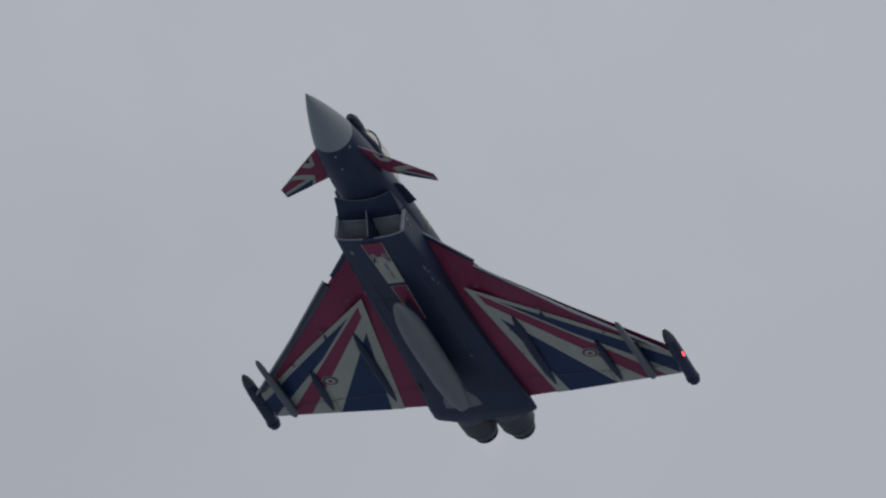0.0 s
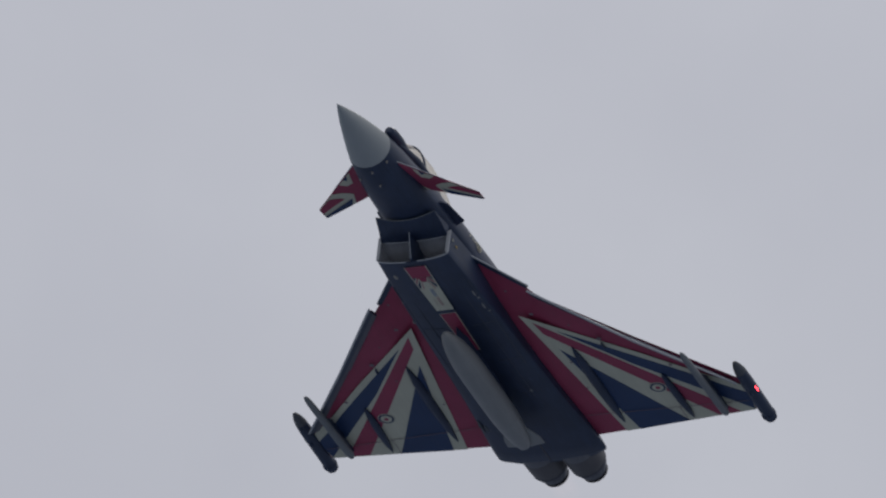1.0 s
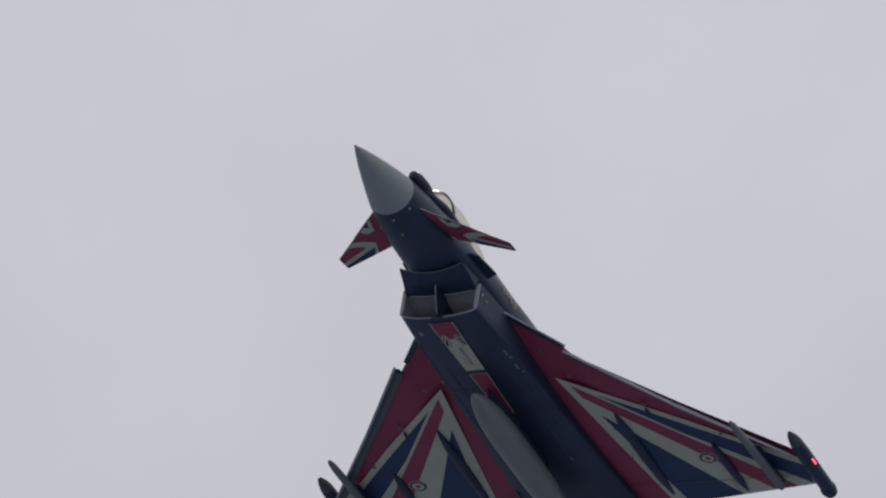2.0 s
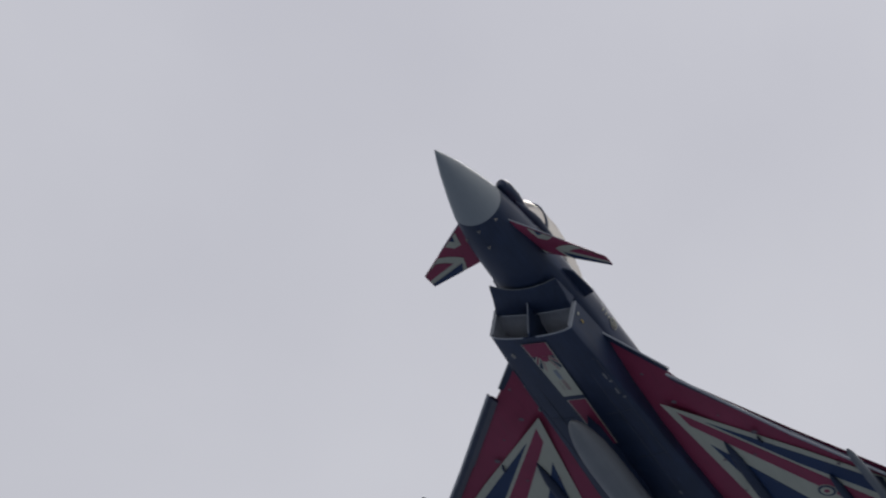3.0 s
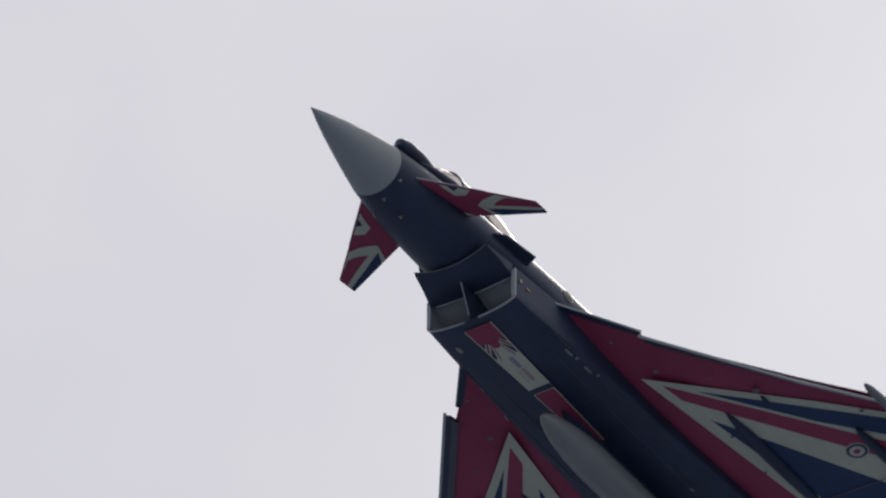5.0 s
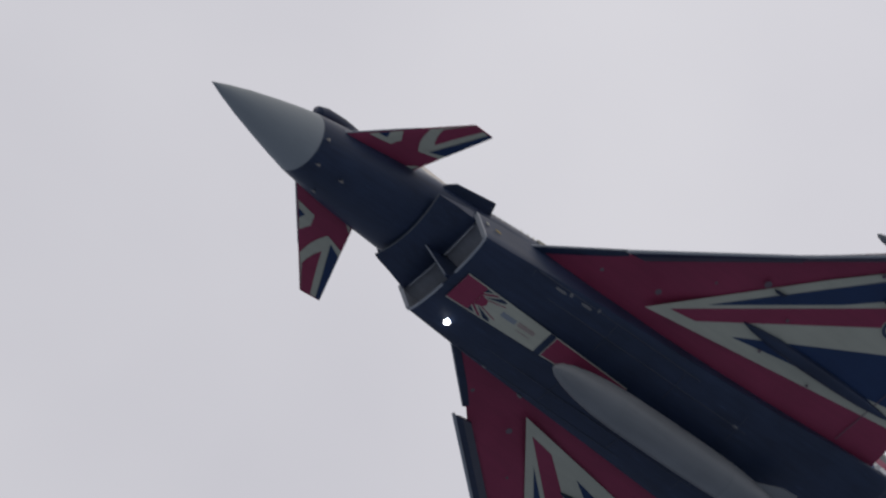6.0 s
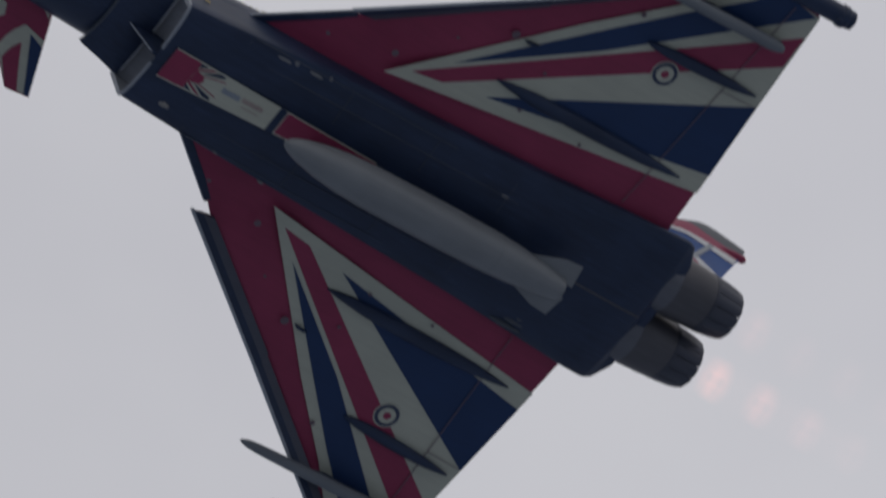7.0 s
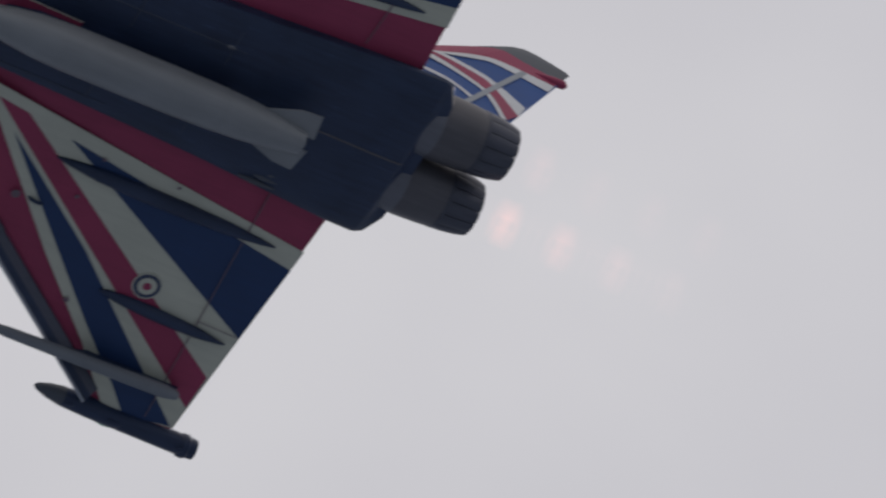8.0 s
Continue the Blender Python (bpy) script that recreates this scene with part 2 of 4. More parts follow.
RADOME = paint("radome_grey_paint", (0.335, 0.365, 0.37), 0.5, 0.05)
TANKGREY = paint("tank_grey_paint", (0.225, 0.235, 0.235), 0.36, 0.12, 0.0, 0.6)
DARKGREY = paint("dark_grey_paint", (0.075, 0.085, 0.10), 0.5)
DUCT = paint("intake_duct_paint", (0.45, 0.46, 0.48), 0.65, 0.15, 0.0, 0.2)
COLLAR = paint("pale_nozzle_metal", (0.15, 0.154, 0.172), 0.45, 0.15, 0.3)
YELLOW = paint("yellow_stencil", (0.55, 0.38, 0.06), 0.5)
# for the intake lips, and for highlights painted along other edges
LIP = paint("lip_metal_and_highlight", (0.38, 0.40, 0.42), 0.4, 0.1)
CATCH = paint("weathered_catch_metal", (0.22, 0.22, 0.215), 0.5)
SEAM = paint("worn_seam", (0.055, 0.068, 0.095), 0.5)
TEXTBLUE = paint("faded_blue_lettering", (0.28, 0.32, 0.38), 0.5)
TEXTRED = paint("faded_red_lettering", (0.44, 0.33, 0.29), 0.5)
STEEL = paint("heat_stained_metal", (0.112, 0.108, 0.114), 0.45, 0.2, 0.4)
PETAL = paint("burnt_nozzle_metal", (0.078, 0.082, 0.10), 0.45, 0.25, 0.5)
SOOT = paint("soot_black", (0.012, 0.012, 0.013), 0.8)
SEAT = paint("brown_seat_fabric", (0.16, 0.07, 0.05), 0.8)
REDLAMP = glowing("red_lamp", (1.0, 0.05, 0.07), 5.0)
GREENLAMP = glowing("green_lamp", (0.05, 0.3, 0.2), 0.05)
STROBE = glowing("white_lamp", (0.92, 0.96, 1.0), 60.0)
LENS = paint("clear_lamp_lens", (0.30, 0.28, 0.25), 0.25)
HATCH = paint("worn_hatch_paint", (0.17, 0.115, 0.135), 0.55)
SLATGREY = paint("rear_slat_grey", (0.085, 0.09, 0.115), 0.4, 0.15)
CANOPY = canopy_material()
HOT = flame_material("afterburner_glow", (1.0, 0.28, 0.17), 0.060)
WARM = flame_material("afterburner_warm_glow", (1.0, 0.27, 0.19), 0.034)
FAINT = flame_material("afterburner_faint_glow", (1.0, 0.30, 0.25), 0.017)
FAINTER = flame_material("afterburner_last_glow", (1.0, 0.32, 0.28), 0.006)
PLUME = flame_material("afterburner_plume", (1.0, 0.45, 0.38), 0.009)

# ---------------------------------------------------------------- mesh helpers
MID = Vector((0, -8.0, -0.6))


def link(name, bm, mats, parent, label="", smooth=30):
    """Links a bmesh as one mesh object under a thing or a part."""
    me = bpy.data.meshes.new(name)
    bmesh.ops.recalc_face_normals(bm, faces=bm.faces)
    bm.to_mesh(me)
    bm.free()
    for m in mats if isinstance(mats, (list, tuple)) else (mats,):
        me.materials.append(m)
    if smooth:
        me.shade_smooth()
        me.set_sharp_from_angle(angle=radians(smooth))
    ob = new(name, me)
    ob.parent = parent
    if parent is not None and parent.parent is None:
        ob.location = -MID
    return tagged(ob, label)


def ring(y, w, zm, zb, zt, nb=2.0, nt=2.0, cx=0.0, k=40):
    """A closed cross-section at y: half-width w, bottom zb, top zt, each half a superellipse."""
    out = []
    for i in range(k):
        a = 2 * math.pi * i / k
        c, s = math.cos(a), math.sin(a)
        n, h = (nt, zt - zm) if s >= 0 else (nb, zm - zb)
        out.append((cx + w * math.copysign(abs(c) ** (2 / n), c), y, zm + h * math.copysign(abs(s) ** (2 / n), s)))
    return out


def loft(bm, rings, cap0=True, cap1=True, mat=0):
    rows = [[bm.verts.new(p) for p in r] for r in rings]
    for a, b in zip(rows, rows[1:]):
        for i in range(len(a)):
            j = (i + 1) % len(a)
            bm.faces.new((a[i], a[j], b[j], b[i])).material_index = mat
    if cap0:
        bm.faces.new(rows[0]).material_index = mat
    if cap1:
        bm.faces.new(rows[-1]).material_index = mat
    return bm


def lofted(*args, **kw):
    return loft(bmesh.new(), *args, **kw)


def slab(points, thick, axis="z"):
    """A plate from an outline of 3D points, thickened along one axis."""
    bm = bmesh.new()
    d = {"x": Vector((thick, 0, 0)), "y": Vector((0, thick, 0)), "z": Vector((0, 0, thick))}[axis]
    a = [bm.verts.new(Vector(p)) for p in points]
    b = [bm.verts.new(Vector(p) + d) for p in points]
    bm.faces.new(a)
    bm.faces.new(b[::-1])
    for i in range(len(a)):
        j = (i + 1) % len(a)
        bm.faces.new((a[i], b[i], b[j], a[j]))
    return bm


def rod(points, radii, k=14):
    """A round body through points, with a radius at each."""
    rings = []
    for i, p in enumerate(points):
        p = Vector(p)
        d = (Vector(points[min(i + 1, len(points) - 1)]) - Vector(points[max(i - 1, 0)])).normalized()
        u = d.cross(Vector((0.0123, 0, 1))).normalized()
        v = u.cross(d)
        rings.append([p + radii[i] * (math.cos(2 * math.pi * j / k) * u + math.sin(2 * math.pi * j / k) * v) for j in range(k)])
    return lofted(rings)


def mirror(points, side):
    return [(side * p[0], *p[1:]) for p in points]


# ---------------------------------------------------------------- the ground under the sky
def build_ground():
    # out of view; added to bounce light up at the jet
    bm = bmesh.new()
    bmesh.ops.create_circle(bm, cap_ends=True, segments=96, radius=4800)
    tagged(link("ground", bm, ground_material(), None, smooth=0), "wide flat unseen ground, tinted blue to bounce haze-like light upwards", "ground", kind="structure")


# ---------------------------------------------------------------- the jet
WING_Z = -0.80


def wing_z(x):
    return WING_Z + 0.012 * (abs(x) - 3)


def wing_paint(side, wing):
    """The painted flag on the lower skin: thin coats, each a little proud of the last."""
    def coat(name, pts, mat, layer):
        z = [(side * x, y, wing_z(x) - 0.006 - 0.005 * layer) for x, y in pts]
        link(name, slab(z, 0.004), mat, wing, smooth=0)
    coat("white_stripe", [(1.30, -8.02), (1.95, -13.185), (5.17, -12.97), (5.24, -12.20), (5.20, -11.90), (4.45, -11.20), (3.42, -10.10)], WHITE, 1)
    coat("blue_panel", [(1.70, -9.56), (2.28, -13.165), (3.53, -13.07)], BLUE, 2)
    coat("red_stripe", [(1.51, -8.37), (1.58, -8.87), (2.09, -9.66), (4.26, -12.99), (4.80, -12.97)], RED, 2)
    coat("blue_panel", [(1.92, -8.82), (3.16, -10.56), (4.32, -11.93), (5.15, -12.92), (5.26, -12.27), (4.90, -11.92), (4.22, -11.17), (3.55, -10.48), (2.62, -9.53)], BLUE, 2)
    for name, r, mat, layer in (("roundel_edge", 0.205, WHITE, 3), ("roundel_ring", 0.185, RINGBLUE, 4), ("roundel_white", 0.13, WHITE, 5), ("roundel_centre", 0.058, RED, 6)):
        coat(name, [(3.31 + r * math.cos(a * math.pi / 14), -11.57 + r * math.sin(a * math.pi / 14)) for a in range(28)], mat, layer)
    # light sealant along the control surfaces' hinge
    coat("hinge_line", [(1.30, -12.31), (5.15, -12.53), (5.15, -12.545), (1.30, -12.325)], HATCH, 7)
    coat("hinge_gap", [(3.50, -12.45), (3.51, -12.45), (3.52, -13.04), (3.51, -13.04)], HATCH, 7)
    for x, y in ((2.74, -9.48),):
        link("wing_fitting", rod([(side * x, y, wing_z(x) - .01), (side * (x + .01), y - .05, wing_z(x) - .05), (side * (x + .02), y - .16, wing_z(x) - .05), (side * (x + .03), y - .24, wing_z(x) - .01)], [.012, .028, .028, .008], 8), NAVY, wing)
    for x, y, r in ((1.42, -6.93, .035), (1.64, -7.97, .055), (2.76, -9.30, .065), (3.95, -10.70, .04), (2.30, -8.60, .025), (2.45, -10.05, .03), (1.78, -10.1, .03), (1.75, -11.2, .025)):
        coat("access_panel", [(x + r * math.cos(a * math.pi / 5), y + r * math.sin(a * math.pi / 5)) for a in range(10)], HATCH, 8)


def build_wing(side, jet):
    # lower skin flat, upper skin cambered: sections from root to tip
    def hinge(x):
        return -12.32 - (x - 1.3) * .057

    def section(x, le, te, t, rise=0.0, part=0):
        """part 0: the wing ahead of the hinge; 1: the control surface behind it."""
        out = []
        fh = (hinge(x) - le) / (te - le)
        cutf = (lambda f: f * fh) if part == 0 else (lambda f: fh + .0006 + f * (1 - fh - .0006))
        zb = wing_z(x)
        for f in map(cutf, (0, .02, .08, .2, .4, .6, .8, 1.0)):
            out.append((side * x, le + (te - le) * f, zb + 0.06 * (1 - f) ** 6 + rise * (1 - f) ** 4))
        for f in map(cutf, (1.0, .85, .65, .45, .25, .1, .03) if part == 0 else (.97, .8, .6, .4, .2, .08, 0.0)):
            out.append((side * x, le + (te - le) * f, zb + t * 2.6 * math.sqrt(f) * (1 - f) + 0.03 * (1 - f ** 8) + rise * (1 - f) ** 4))
        return out
    spans = [(0.75, -5.90, -13.22, .16, .40), (1.76, -7.20, -13.20, .15, .15), (1.92, -7.36, -13.19, .15, .05), (2.15, -7.63, -13.17, .14), (3.5, -9.52, -13.08, .10), (5.24, -11.78, -12.95, .055)]
    wing = link("wing", lofted([section(*p) for p in spans]), RED, jet, "delta wing with a red, white and blue flag painted below", 25)
    for a, b in (((1.15, -6.3, -13.21, .155), (3.49, -9.51, -13.08, .10)), ((3.53, -9.56, -13.08, .10), (5.20, -11.73, -12.95, .056))):
        link("flaperon", lofted([section(*a, 0.0, 1), section(*b, 0.0, 1)]), RED, wing, "hinged control surface on the trailing edge", 25)
    wing_paint(side, wing)
    # drooped leading-edge slats, inboard fixed strip and two outboard slats
    def strip(name, a, b, wide, drop, mat):
        a, b = Vector(a), Vector(b)

        def rise(p):
            # back up to the wing's lower skin
            return max(0.0, WING_Z + .02 - p.z)
        n = Vector((a - b).cross(Vector((0, 0, 1)))).normalized() * wide
        if n.y > 0:
            n = -n
        cut = Vector((0, -.42, 0)) if name == "slat" and a.x < 2 else n
        ring0, ring1 = ([p - Vector((0, 0, drop)), p + m * 0.5 + Vector((0, 0, rise(p) * .55 - drop * 0.65 - 0.015)), p + m + Vector((0, 0, rise(p) - 0.02)), p + m + Vector((0, 0, rise(p) + .05)), p + m * 0.4 + Vector((0, 0, rise(p) * .5 + .04 - drop * 0.4))] for p, m in ((a, cut), (b, n)))
        bm = lofted([mirror(ring0, side), mirror(ring1, side)])
        bm.faces.ensure_lookup_table()
        if name == "slat":
            # the rear half of the underside is a lighter grey
            bm.faces[1].material_index = 1
        link(name, bm, [mat, SLATGREY], wing, "navy slat lowered a little" if name == "slat" else "navy leading edge", 40)
    z = WING_Z
    # pale rods put the sky's highlight on the metal leading edges
    for name, a, b in (("root_edge_highlight", (0.90, -5.985, z + .36), (1.83, -7.216, z + .193)), ("slat_highlight", (1.91, -6.995, z - .092), (3.55, -9.325, z - .182)), ("slat_highlight", (3.552, -9.33, z - .182), (5.21, -11.635, z - .142))):
        link(name, rod(mirror([(p[0], p[1], p[2] + .012) for p in (a, b)], side), [.028, .024] if name == "slat_highlight" else [.02, .016], 8), LIP, wing, "thin metal leading edge, made pale for its sky highlight")
    strip("root_edge", (0.90, -5.99, z + .38), (1.83, -7.221, z + .211), .12, .03, NAVY)
    strip("slat", (1.91, -7.0, z - .05), (3.55, -9.33, z - .14), .24, .05, NAVY)
    strip("slat", (3.552, -9.335, z - .14), (5.21, -11.64, z - .10), .22, .05, NAVY)
    for a, b, r in (((2.02, -9.52), (2.04, -12.80), .12), ((3.62, -11.03), (3.68, -12.93), .095)):
        pts = [(side * (a[0] + (b[0] - a[0]) * f), a[1] + (b[1] - a[1]) * f, z - .035) for f in (0, .06, .2, .4, .6, .8, .94, 1)]
        link("actuator_fairing", rod(pts, [.012, .05, r * .85, r, r * .95, r * .75, r * .35, .012], 12), NAVY, wing, "navy teardrop fairing")
    # tip pod
    pod_y = [-11.02, -11.06, -11.2, -11.45, -11.8, -12.4, -13.0, -13.3, -13.40]
    pod_r = [.01, .046, .095, .137, .15, .15, .15, .147, .138]
    pod = link("tip_pod", rod([(side * 5.36, y, -.755 + .006 * (y + 12)) for y in pod_y], pod_r, 20), NAVY, wing, "navy wingtip pod with a grey nose")
    link("pod_nose", rod([(side * 5.36, y, -.752 + .006 * (y + 12)) for y in (-11.0, -11.04, -11.2, -11.42)], [.01, .048, .10, .138], 20), DARKGREY, pod)
    link("pod_collar", rod([(side * 5.36, y, -.77) for y in (-13.16, -13.19, -13.27, -13.3)], [.14, .168, .168, .14], 20), NAVY, pod)
    link("pod_blister", rod([(side * 5.36, y, -.90) for y in (-12.05, -12.1, -12.25, -12.3)], [.01, .04, .04, .01], 10), NAVY, pod)
    link("pod_blister", rod([(side * 5.36, y, -.885) for y in (-11.42, -11.46, -11.54, -11.58)], [.01, .035, .035, .01], 10), NAVY, pod)
    link("pod_blister", rod([(side * 5.36, y, -.92) for y in (-13.1, -13.14, -13.2, -13.24)], [.01, .03, .03, .01], 10), NAVY, pod)
    lamp = rod([(side * 5.495, y, -.80) for y in (-11.98, -12.02, -12.1, -12.18, -12.22)], [.006, .018, .024, .018, .006], 12)
    link("navigation_light", lamp, REDLAMP if side < 0 else GREENLAMP, pod, "glowing red navigation light" if side < 0 else "green navigation light")
    # outboard missile rail under the wing
    rail = link("missile_rail", rod([(side * 4.57, -9.80 - d, -1.14 + .05 * d) for d in (0, .04, .14, .32, .6, 1.0, 1.6, 2.2, 2.7, 2.86, 2.9)], [.012, .035, .06, .075, .08, .085, .09, .095, .095, .07, .05], 16), RAILGREY, wing, "grey missile launch rail")
    link("rail_pylon", slab(mirror([(4.55, -10.95, -1.0), (4.55, -12.62, -.98), (4.55, -12.72, -.8), (4.55, -11.35, -.8)], side), .04 * side, "x"), NAVY, rail)
    return wing


def build_nozzle(side, jet):
    cx, cz = side * 0.475, -0.67
    prof = [(-13.2, .38), (-13.5, .455), (-13.9, .462), (-14.25, .448), (-14.44, .43)]
    shroud = lofted([ring(y, r, cz, cz - r, cz + r, cx=cx, k=44) for y, r in prof], cap1=False)
    noz = link("nozzle", shroud, STEEL, jet, "heat-stained grey engine nozzle")
    for y, r in ((-14.41, .437),):
        link("nozzle_band", lofted([ring(yy, rr, cz, cz - rr, cz + rr, cx=cx, k=44) for yy, rr in ((y, r - .02), (y - .004, r), (y - .05, r), (y - .054, r - .02))], False, False), PETAL, noz)
    link("nozzle_lining", lofted([ring(y, r, cz, cz - r, cz + r, cx=cx, k=32) for y, r in ((-14.905, .31), (-14.46, .36), (-14.2, .35), (-13.6, .34))], cap0=False), SOOT, noz)
    # overlapping petals, one mesh shared by all
    bm = lofted([ring(yy, rr, cz, cz - rr, cz + rr, cx=cx, k=44) for yy, rr in ((-13.48, .40), (-13.52, .462), (-13.80, .472), (-13.81, .45))], False, False)
    link("nozzle_collar", bm, COLLAR, noz, "lighter grey collar")
    n, half = 13, math.pi / 13 * 0.945
    bm = bmesh.new()
    rows = []
    for y, r, t in ((-14.42, .425, .02), (-14.6, .418, .022), (-14.8, .392, .022), (-14.92, .362, .012)):
        rows.append([bm.verts.new((rr * math.sin(a), y, rr * math.cos(a))) for rr, a in ((r, -half), (r + .008, -half * .5), (r + .01, 0), (r + .008, half * .5), (r, half), (r - t, half), (r - t, -half))])
    for a, b in zip(rows, rows[1:]):
        for i in range(7):
            bm.faces.new((a[i], a[(i + 1) % 7], b[(i + 1) % 7], b[i]))
    bm.faces.new(rows[0]), bm.faces.new(rows[-1][::-1])
    first = link("petal", bm, PETAL, noz, smooth=50)
    first.location = (cx, 0, cz)
    petals = [(first, (cx, cz), 0.0)]
    for i in range(1, n):
        p = new("petal", first.data)
        p.parent, p.location, p.rotation_euler = noz, (cx, 0, cz), (0, 2 * math.pi * i / n, 0)
        petals.append((p, (cx, cz), 360 * i / n))
    return petals


def gas(turns, pitch, radius, taper=0.0):
    """A sheet of glowing gas that winds about the engine's line."""
    bm, n = bmesh.new(), 28
    def at(r, i):
        return bm.verts.new((r * math.cos(2 * math.pi * i / n), -pitch * i / n, r * math.sin(2 * math.pi * i / n)))
    axis = [at(.07, i) for i in range(int(turns * n) + 1)]
    rim = [at(radius - taper * i / n, i) for i in range(len(axis))]
    for i in range(len(axis) - 1):
        bm.faces.new((axis[i], rim[i], rim[i + 1], axis[i + 1]))
    return bm


def build_flames(side, jet, strong):
    """Shock diamonds in the exhaust: soft clots of glowing gas, one behind another."""
    made = []
    for i in range(4):
        ob = link("exhaust_diamond", gas(6, .045, .34), (HOT, WARM, FAINT, FAINTER)[min(3, i + (0 if strong else 2))], jet, "faint pink glow in the engine exhaust", 0)
        made.append((ob, Vector((side * 0.475, -15.28 - 0.84 * i, -0.70)) - MID))
    if strong:
        ob = link("exhaust_plume", gas(20, .15, .345, .002), PLUME, jet, "barely visible pink engine exhaust", 0)
        made.append((ob, Vector((side * 0.475, -15.02, -0.70)) - MID))
    return made


def build_fin(jet):
    def section(z, le, te, t):
        return [(t * s * p, le + (te - le) * f, z) for s, fs in ((1, (0, .04, .15, .4, .7, 1)), (-1, (.7, .4, .15, .04))) for f in fs for p in (min(1, 2.2 * math.sqrt(f)) * (1 - f) * 1.25 + .02,)]
    rows = [(.2, -11.27, -14.90, .13), (1.0, -12.49, -15.38, .10), (2.27, -14.43, -16.14, .06), (2.60, -14.93, -16.34, .052)]
    fin = link("fin", lofted([section(*r) for r in rows]), LITFINBLUE, jet, "tail fin painted with a waving flag")
    tip = link("fin_tip", lofted([section(*r) for r in ((2.60, -14.93, -16.31, .055), (2.76, -15.17, -16.42, .05), (2.92, -15.42, -16.52, .042), (2.97, -15.50, -16.49, .038), (3.05, -15.64, -16.28, .03), (3.12, -15.82, -16.04, .01))]), DARKGREY, fin, "grey fin tip")
    rod_ = rod([(0, -15.95, 2.60), (0, -16.2, 2.60), (0, -16.40, 2.62), (0, -16.44, 2.625)], [.03, .065, .06, .03], 12)
    link("fin_lamp", rod_, RED, fin)
    # curving stripes, laid on both faces
    def stripe(name, mat, low, high, layer, f0=0.0, f1=1.0):
        for s in (1, -1):
            bm = bmesh.new()
            rows_ = []
            for i in range(17):
                f = f0 + (f1 - f0) * i / 16
                rows_.append([])
                for g in (low, high):
                    y, z = g(f)
                    le = -11.27 - (z - .2) * 1.524
                    te = -14.90 - (z - .2) * .60
                    c = min(1, max(0.0, (le - y) / max(.05, le - te)))
                    t = (.13 - (z - .2) * .033) * (min(1, 2.2 * math.sqrt(c)) * (1 - c) * 1.25 + .02)
                    rows_[-1].append(((t + .004 + .004 * layer) * s, y, z))
            vs = [[bm.verts.new(p) for p in r] for r in rows_]
            for a, b in zip(vs, vs[1:]):
                bm.faces.new((a[0], a[1], b[1], b[0]))
            link(name, bm, mat, fin, smooth=0)
    def wave(*pts):
        """A smooth line through the points, from 0 at the first to 1 at the last."""
        def point(f):
            k = min(int(f * (len(pts) - 1)), len(pts) - 2)
            u = f * (len(pts) - 1) - k
            p0, p1, p2, p3 = (Vector(pts[min(max(n, 0), len(pts) - 1)]) for n in (k - 1, k, k + 1, k + 2))
            return tuple(0.5 * (2 * p1 + (p2 - p0) * u + (2 * p0 - 5 * p1 + 4 * p2 - p3) * u * u + (3 * p1 - p0 - 3 * p2 + p3) * u ** 3))
        return point
    FIN_STRIPES(stripe, wave)
    return fin


def FIN_STRIPES(stripe, wave):
    """Upper red and white bands, then a red band between two white ones, all curving down to the rudder."""
    red_low = wave((-13.95, 1.93), (-14.33, 2.0), (-14.99, 2.35), (-15.43, 2.48), (-16.24, 2.47))
    band_up = wave((-13.85, 1.88), (-14.32, 1.95), (-14.94, 1.88), (-15.21, 1.76), (-15.56, 1.30))
    band_low = wave((-13.70, 1.78), (-14.29, 1.87), (-14.92, 1.69), (-15.18, 1.50), (-15.36, 1.08))
    stripe("red_stripe", RED, red_low, wave((-14.10, 2.04), (-14.40, 2.23), (-15.32, 2.75), (-15.80, 2.72), (-16.32, 2.66)), 1)
    stripe("white_stripe", LITFINWHITE, wave((-13.90, 1.88), (-14.41, 2.0), (-14.98, 2.25), (-15.33, 2.35), (-16.12, 2.26)), red_low, 1)
    stripe("white_stripe", LITFINWHITE, band_up, wave((-13.90, 1.90), (-14.46, 2.02), (-15.00, 1.98), (-15.30, 1.87), (-15.70, 1.59)), 1)
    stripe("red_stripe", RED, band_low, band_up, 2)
    stripe("white_stripe", LITFINWHITE, wave((-13.55, 1.66), (-14.25, 1.76), (-14.93, 1.60), (-15.14, 1.38), (-15.27, 1.08)), band_low, 1)
    stripe("white_stripe", LITFINWHITE, wave((-12.95, 1.22), (-13.60, 1.38), (-14.27, 1.41), (-14.55, 1.37), (-14.82, 1.22)), wave((-13.02, 1.30), (-13.62, 1.46), (-14.27, 1.48), (-14.56, 1.44), (-14.84, 1.30)), 1)
    stripe("rudder_hinge", GREY, lambda f: (-15.72 + 1.2 * f, 2.47 - 1.62 * f), lambda f: (-15.80 + 1.2 * f, 2.45 - 1.62 * f), 3)


